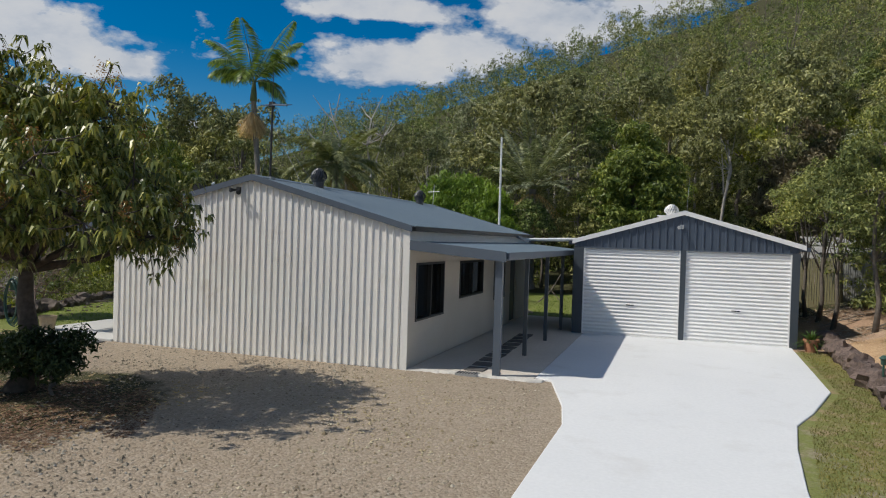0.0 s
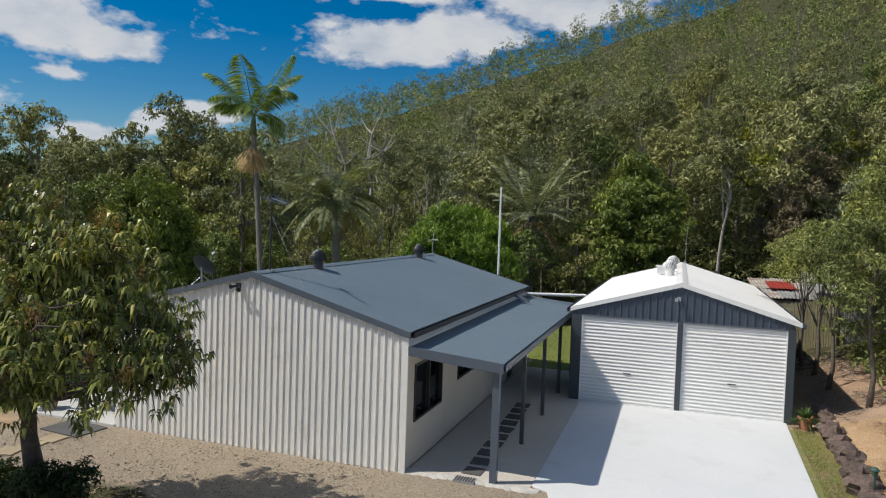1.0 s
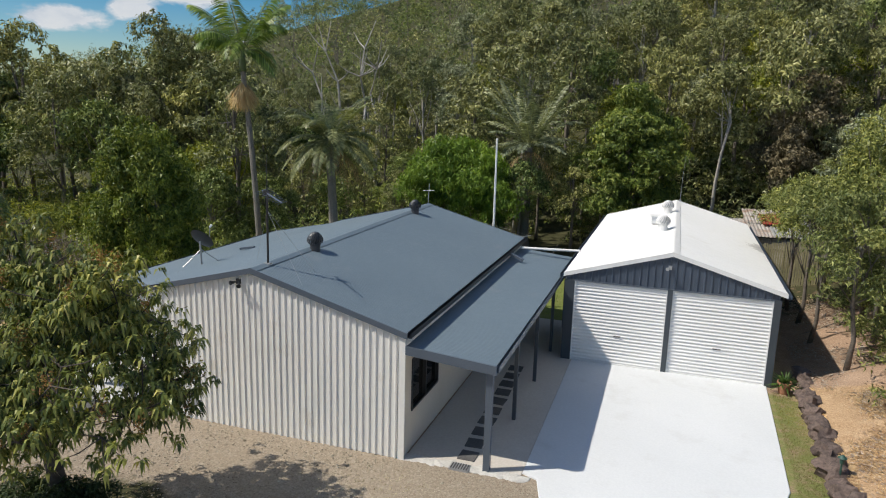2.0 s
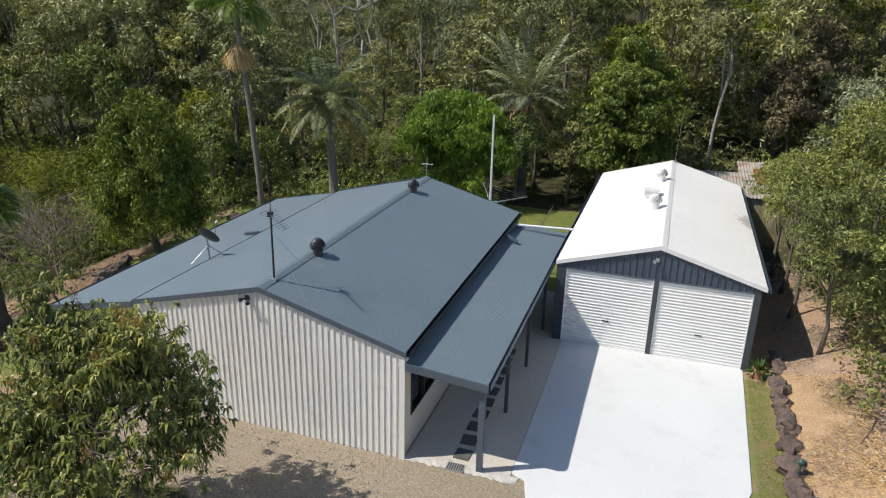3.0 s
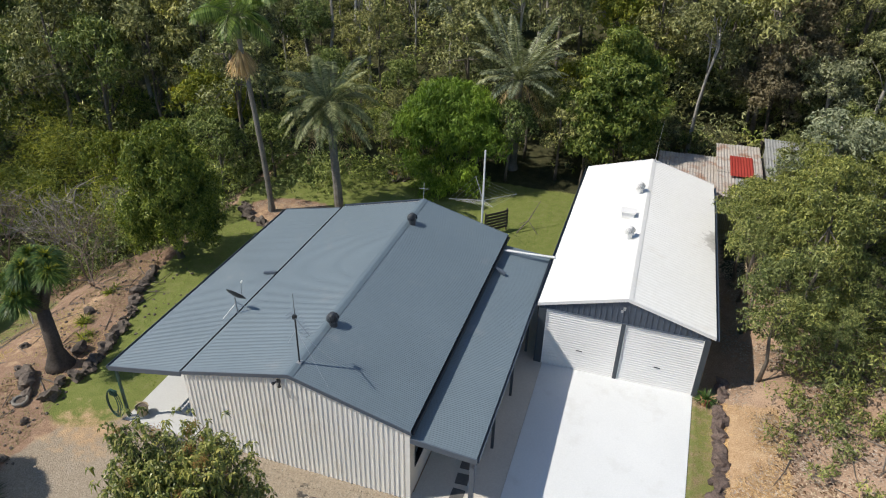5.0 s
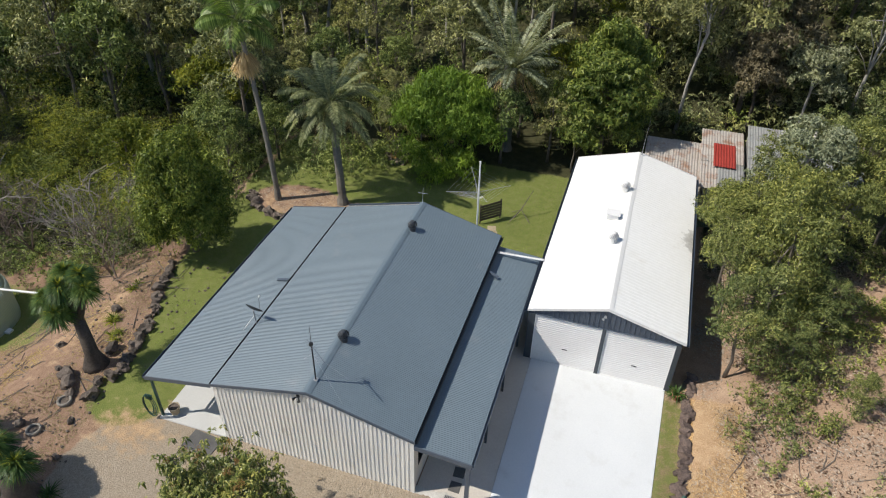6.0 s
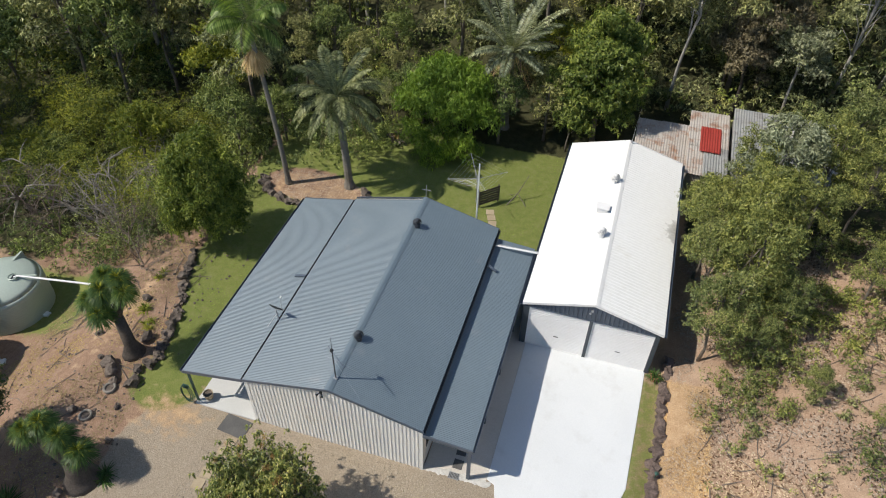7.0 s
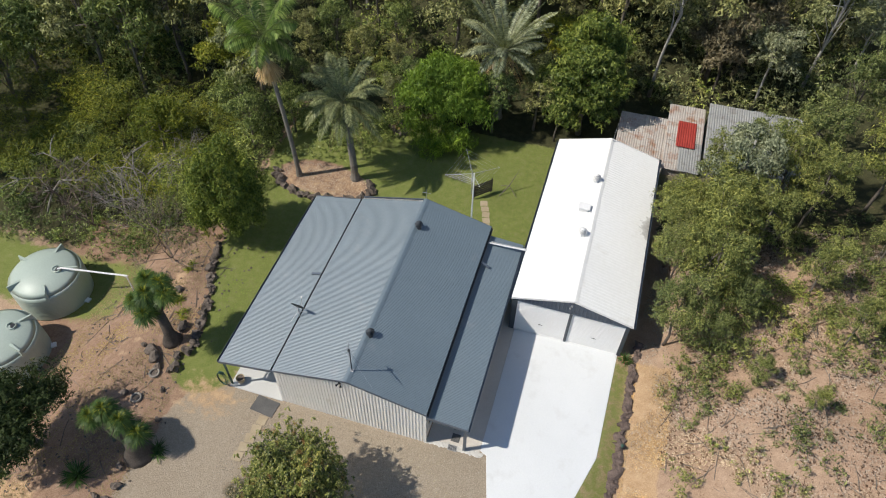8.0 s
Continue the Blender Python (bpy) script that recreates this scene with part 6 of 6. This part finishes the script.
clump_plant("agave_clump", -14.9, -6.4, 1.0, 130, "spiky green sword-leaf clump on bare soil", L_STRAP, 1)
clump_plant("lily_clump", -15.6, 4.0, 0.6, 120, "pale green strappy clump beside the rock wall", L_YELLOW, 2, 0.8, 0.018)
clump_plant("lily_clump", -15.0, 3.2, 0.5, 90, "pale green strappy clump beside the rock wall", L_YELLOW, 3, 0.8, 0.018)
clump_plant("lily_clump", -11.9, -4.1, 0.7, 120, "low green strappy clump under the ponytail palm", L_STRAP, 4, 0.9, 0.02)
clump_plant("lily_clump", -16.2, 6.2, 0.5, 90, "pale green strappy clump on the garden bed", L_YELLOW, 5, 0.8, 0.018)
clump_plant("rusty_fern", -8.9, 21.9, 0.75, 150, "dry rust-coloured fern among the fire pit stones", L_DRY, 7, 0.9, 0.03)
clump_plant("agave_clump", -19.0, -7.5, 0.9, 110, "spiky green sword-leaf clump near the drive", L_STRAP, 6)

b = make_tree(61, "garden_bush", "low dark glossy bush beside the mango trunk", 0.95, (0.62, 0.62, 0.42), L_BUSH, (0.085, 0.04), 3200, M_BARK, 0.03, 14, 0.26, 0.5, 0.3, "bush", 0.5, tuft=0.1, per=10)
place(b, -4.25, -4.6, 0, 1.15)
c = again(b, -5.45, -4.95, 80, 1.3, 1.0)
tagged(c, "low dark bush at the foot of the mango tree")


def bare_shrub(name, x, y, h, seed, label, mat, spread=0.35):
    r = np.random.default_rng(seed)
    th = thing(name, (x, y, ground_z(x, y)), label, "shrub")
    g = Geo()

    def grow(p, d, ln, rad, depth):
        q = p + d * ln
        tube(g, [p, p.lerp(q, 0.5) + Vector(r.normal(0, ln * 0.06, 3)), q], [rad, rad * 0.85, rad * 0.65], 5 if depth > 2 else 4, False)
        if depth == 0:
            return
        for _ in range(3 if depth > 1 else 2):
            nd = (d + Vector(r.normal(0, 0.55, 3)) + Vector((0, 0, 0.15))).normalized()
            grow(q, nd, ln * r.uniform(0.62, 0.85), rad * 0.62, depth - 1)

    for _ in range(2):
        grow(Vector((0, 0, -0.05)), (Vector((0, 0, 1)) + Vector(r.normal(0, spread, 3))).normalized(), h * 0.3, 0.05 if spread < 0.5 else 0.085, 5)
    part("branchwork", g, mat, th)
    return th


bare_shrub("frangipani", -18.3, 7.2, 4.4, 3, "bare leafless frangipani with many brown twigs", M_TWIG)
bare_shrub("frangipani", -19.4, 8.0, 4.2, 4, "bare leafless frangipani among the scrub", M_TWIG)
for i, (x, y, h) in enumerate(((-22.5, 9.8, 5.4), (-25.5, 9.6, 5.4), (-20.8, 10.6, 5.2), (-28.5, 9.4, 5.0), (-23.5, 13.6, 6.2))):
    bare_shrub("dead_shrub", x, y, h, 20 + i, "dead grey branches tangled in yellow-green scrub", M_TWIG if i % 2 else M_LIMB, 0.75)


def dead_limb(x, y, z, length, turn, seed):
    """A long bleached limb that lies arching over the scrub, with side branches."""
    r = np.random.default_rng(seed)
    th = thing("dead_limb", (x, y, ground_z(x, y)), "long bleached dead limb lying over the scrub", "branch", "dead limbs", rz=turn)
    pts = [Vector((length * (u - 0.35), r.normal(0, 0.12), -0.05 + (z + 0.05) * math.sin(min(1.0, u * 1.35) * math.pi * 0.5) - 0.5 * max(0.0, u - 0.7))) for u in np.linspace(0, 1, 7)]
    part("limb", tube(Geo(), pts, [0.075 - 0.009 * i for i in range(7)], 6), M_LIMB, th)
    for i in range(7):
        p = pts[int(r.integers(2, 6))]
        e = p + Vector((r.uniform(0.2, 1.3), r.normal(0, 0.8), r.uniform(-0.2, 0.7)))
        m = p.lerp(e, 0.5) + Vector(r.normal(0, 0.12, 3))
        part("branch", tube(Geo(), [p, m, e], [0.036, 0.025, 0.01], 5), M_LIMB, th)


for i in range(15):
    k = np.random.default_rng(300 + i)
    dead_limb(k.uniform(-31, -19.5), k.uniform(9.2, 15.5), k.uniform(2.0, 3.7), k.uniform(3.0, 5.0), k.uniform(-60, 240), 320 + i)


def dead_gum(x, y, h, seed):
    r = np.random.default_rng(seed)
    th = thing("dead_gum", (x, y, ground_z(x, y)), "dead white gum trunk rising from the forest", "tree", "dead gums")
    g = Geo()
    pts = [Vector((r.normal(0, 0.12) * i, r.normal(0, 0.12) * i, h * i / 6)) for i in range(7)]
    tube(g, pts, [0.15 - 0.02 * i for i in range(7)], 7)
    for _ in range(7):
        a = pts[int(r.integers(3, 6))]
        e = a + Vector((r.normal(0, 1.1), r.normal(0, 1.1), r.uniform(0.8, 2.2)))
        tube(g, [a, a.lerp(e, 0.5) + Vector((0, 0, -0.15)), e], [0.06, 0.04, 0.012], 5)
    part("trunk", g, M_PALEBARK, th)


for i, (x, y, h) in enumerate(((-19.3, 34.6, 13.0), (-17.3, 35.5, 12.5), (-15.8, 34.0, 11.0), (-22, 36, 11.5))):
    dead_gum(x, y, h, 50 + i)


# ---- sheds and fence behind the garage ----
def shed(name, x0, x1, y0, y1, h0, h1, panels, wallmat, label):
    th = thing(name, (x0, y0, ground_z((x0 + x1) / 2, (y0 + y1) / 2)), label, "shed", "old sheds")
    W, L = x1 - x0, y1 - y0
    for a, b, c, d in ((0, W, 0, 0.04), (0, W, L - 0.04, L), (0, 0.04, 0.04, L - 0.04), (W - 0.04, W, 0.04, L - 0.04)):
        if b - a > d - c:
            g = ribbed(Geo(), (a, c, -0.3), (1, 0, 0), (0, 0, 1), (0, -1, 0), b - a, (h0 if c == 0 else h1) + 0.25, 0.09, 0.018, "wave")
        else:
            g = ribbed(Geo(), (a, d, -0.3), (0, -1, 0), (0, 0, 1), (-1, 0, 0), d - c, lambda s: (0.0, h1 + 0.25 + (h0 - h1) * (s / (L - 0.08))), 0.09, 0.018, "wave")
        part("wall", g, wallmat, th)
    dz = h1 - h0
    for u0, u1, v0, v1, mat, lift in panels:
        d = Vector((0, (v1 - v0) * L, (v1 - v0) * dz))
        n = Vector((0, -d.z, d.y)).normalized()
        g = ribbed(Geo(), (u0 * W - 0.15, v0 * L - 0.15, h0 + v0 * dz + 0.03 + lift), (1, 0, 0), d.normalized(), n, (u1 - u0) * W + 0.2, d.length + 0.25, 0.15, 0.035, "wave")
        part("roof_sheet", g, mat, th)
    return th


shed("iron_shed", 8.9, 11.0, 20.6, 26.4, 2.2, 2.6, [(0, 0.5, 0, 0.5, M_RUST, 0), (0.45, 1, 0, 0.5, M_GREYIRON, 0.04), (0, 0.55, 0.45, 1, M_RUST, 0.05), (0.5, 1, 0.45, 1, M_RUST, 0.09), (0.32, 0.78, 0.35, 0.72, M_RED, 0.15)], M_RUST, "old shed with patched rusty and red iron roof")
shed("iron_shed", 11.3, 16.9, 21.4, 26.4, 2.0, 2.7, [(0, 1, 0, 0.45, M_GREYIRON, 0), (0, 0.55, 0.42, 1, M_GREYIRON, 0.05), (0.5, 1, 0.42, 1, M_GREYIRON, 0.09)], M_GREYIRON, "long grey corrugated iron shed under the trees")
shed("lean_to", 5.9, 8.8, 21.6, 25.2, 2.0, 2.3, [(0, 0.5, 0, 1, M_RUST, 0), (0.5, 1, 0, 1, M_RUST, 0.04)], M_RUST, "low rusty lean-to behind the white garage")


def paling_fence():
    th = thing("paling_fence", (8.5, 20.2, 0), "weathered yellow-grey paling fence beside the garage", "fence")
    n = 34
    for i in range(n):
        x = i * 0.098
        h = 2.05 + rng.normal(0, 0.025)
        z = ground_z(8.5 + x, 20.2)
        part("paling", box(Geo(), x, x + 0.075, -0.02, 0.0, z - 0.05, z + h), M_PALING, th)
    for z in (0.5, 1.75):
        part("rail", box(Geo(), 0, 3.35, 0.0, 0.05, z, z + 0.08), M_TIMBER, th)
    for x in (0.0, 1.65, 3.3):
        part("post", box(Geo(), x, x + 0.1, 0.05, 0.15, -0.1, 2.1), M_TIMBER, th)


paling_fence()


# ---- loose ground cover, too fine to count ----
def gravel_stones():
    r = np.random.default_rng(4)
    g = Geo()
    n = 28000
    x, y = r.uniform(-9, 3.5, n), -0.15 - 11.5 * r.random(n)
    oct_v = np.array([(1, 0, 0), (-1, 0, 0), (0, 1, 0), (0, -1, 0), (0, 0, 1), (0, 0, -0.4)], float)
    oct_f = [(0, 2, 4), (2, 1, 4), (1, 3, 4), (3, 0, 4)]
    for a, b in zip(x, y):
        if (3.0 < a and a > 3.1) or ((a - 5.1) ** 2 + (b + 13) ** 2 < 4):
            continue
        if noise.noise(Vector((a * 0.55, b * 0.55, 2))) + 0.6 * noise.noise(Vector((a * 1.9, b * 1.9, 5))) < r.uniform(-1.1, 0.25):
            continue
        s = (0.007 + 0.021 * r.random() ** 2.0) * (1.7 if r.random() < 0.04 else 1)
        v = oct_v * s * r.uniform(0.6, 1.3, (6, 3)) * np.array([1, 1, 0.7])
        t = r.uniform(0, math.tau)
        v = np.stack([v[:, 0] * math.cos(t) - v[:, 1] * math.sin(t), v[:, 0] * math.sin(t) + v[:, 1] * math.cos(t), v[:, 2]], 1)
        g.add(v + np.array([a, b, 0.004]), oct_f)
    return tagged(part("gravel", g, M_PEBBLE), "loose brown and grey gravel over the yard", "gravel", kind="stuff")


gravel_stones()


def soil_stones():
    r = np.random.default_rng(8)
    g = Geo()
    for _ in range(500):
        x, y, s = r.uniform(-21, -12.4), r.uniform(-9, 9), r.uniform(0.025, 0.09)
        lump(g, (x, y, ground_z(x, y) + s * 0.2), (s, s * 0.8, s * 0.6), r, ICO1, 0.4)
    return tagged(part("soil_stones", g, M_STONE), "small dark stones lying in the garden soil", "stones", kind="stuff")


soil_stones()


def scatter_blades(name, label, category, mat, seed, n, area, length, width, flat, keep=None):
    r = np.random.default_rng(seed)
    x, y = r.uniform(area[0], area[1], n), r.uniform(area[2], area[3], n)
    if keep:
        k = keep(x, y)
        x, y = x[k], y[k]
    p = np.stack([x, y, terrain(x, y) + 0.004], 1)
    m = len(p)
    a = r.uniform(0, math.tau, m)
    d = np.stack([np.cos(a) * flat, np.sin(a) * flat, r.uniform(0.15, 1.0, m) * (1 - flat) + 0.06], 1) * (length * r.uniform(0.5, 1.3, m))[:, None]
    s = np.stack([-np.sin(a), np.cos(a), r.normal(0, 0.15, m)], 1) * width * 0.5
    g = Geo().tris(np.stack([p - s, p + s, p + d], 1))
    return tagged(part(name, g, mat), label, category, kind="stuff")


scatter_blades("leaf_litter", "dry fallen leaves scattered over the bank", "leaf litter", L_LITTER, 1, 80000, (9.3, 26, -8, 18), 0.12, 0.06, 0.85)
scatter_blades("leaf_litter", "dry fallen leaves scattered on the garden soil", "leaf litter", L_DRY, 2, 22000, (-22, -12.5, -9, 9), 0.11, 0.055, 0.85, lambda x, y: x < np.interp(y, [-9, -1, 0.2, 1.9, 4.6, 8.2, 14], [-12.3, -13.0, -13.4, -13.5, -14.4, -15.7, -16]))
scatter_blades("leaf_litter", "dark brown fallen leaves scattered over the bank", "leaf litter", M_MULCH, 11, 18000, (10.6, 26, -8, 18), 0.17, 0.09, 0.85)
scatter_blades("bark_chips", "orange bark chips covering the garden bed", "mulch", M_CHIP, 3, 18000, (9.15, 11.0, -6, 7.3), 0.12, 0.035, 0.9)
scatter_blades("bark_chips", "brown bark and fallen leaves covering the palm bed", "mulch", L_LITTER, 4, 3500, (-15, -8.6, 13.6, 16.8), 0.12, 0.035, 0.9, lambda x, y: ((x + 11.8) / 3.1) ** 2 + ((y - 15.2) / 1.55) ** 2 < 1)
scatter_blades("leaf_litter", "dry leaves fallen under the mango tree", "leaf litter", L_DRY, 5, 1500, (-8, -2, -7.5, -3), 0.12, 0.04, 0.9)
scatter_blades("bark_mulch", "dark brown bark mulch round the mango tree", "mulch", M_MULCH, 9, 15000, (-7.5, -1.4, -8.0, -3.2), 0.09, 0.04, 0.9, lambda x, y: ((x + 4.5) / 2.7) ** 2 + ((y + 5.6) / 1.9) ** 2 < 1.0 + 0.25 * np.sin(x * 5.1 + y * 3.7))
scatter_blades("grass", "short green grass along the driveway verge", "grass", L_VERGE, 6, 42000, (6.6, 9.0, -7, 7.3), 0.06, 0.016, 0.4, lambda x, y: x > np.interp(y, [-7, -4.5, -1.4, 1.6, 7.3], [6.6, 6.75, 7.15, 8.15, 8.3]))
scatter_blades("grass", "short green grass on the back and side lawns", "grass", L_GRASS, 7, 40000, (-15, 2.2, 1, 22.5), 0.09, 0.03, 0.4, lambda x, y: ((y > 12.2) | ((x < -10.6) & (x > np.interp(y, [-1, 0.2, 1.9, 4.6, 8.2, 14], [-13.2, -13.2, -13.2, -14.1, -15.4, -15.8])))) & (((x + 11.8) / 3.3) ** 2 + ((y - 15.2) / 1.8) ** 2 > 1))


def fallen_sticks(n, area, seed, label):
    r = np.random.default_rng(seed)
    g = Geo()
    for _ in range(n):
        x, y, a, ln = r.uniform(area[0], area[1]), r.uniform(area[2], area[3]), r.uniform(0, math.tau), r.uniform(0.4, 1.8)
        x1, y1 = x + ln * math.cos(a), y + ln * math.sin(a)
        xm, ym = (x + x1) / 2 + r.normal(0, 0.08), (y + y1) / 2 + r.normal(0, 0.08)
        tube(g, [(x, y, ground_z(x, y) + 0.03), (xm, ym, ground_z(xm, ym) + 0.06), (x1, y1, ground_z(x1, y1) + 0.03)], [0.022, 0.018, 0.008], 4)
    return tagged(part("fallen_sticks", g, M_BARK), label, "sticks", kind="stuff")


fallen_sticks(420, (11, 27, -6, 18), 3, "fallen grey sticks lying on the dry bank")
fallen_sticks(90, (-21, -14, -8, 9), 4, "fallen grey sticks lying on the garden soil")
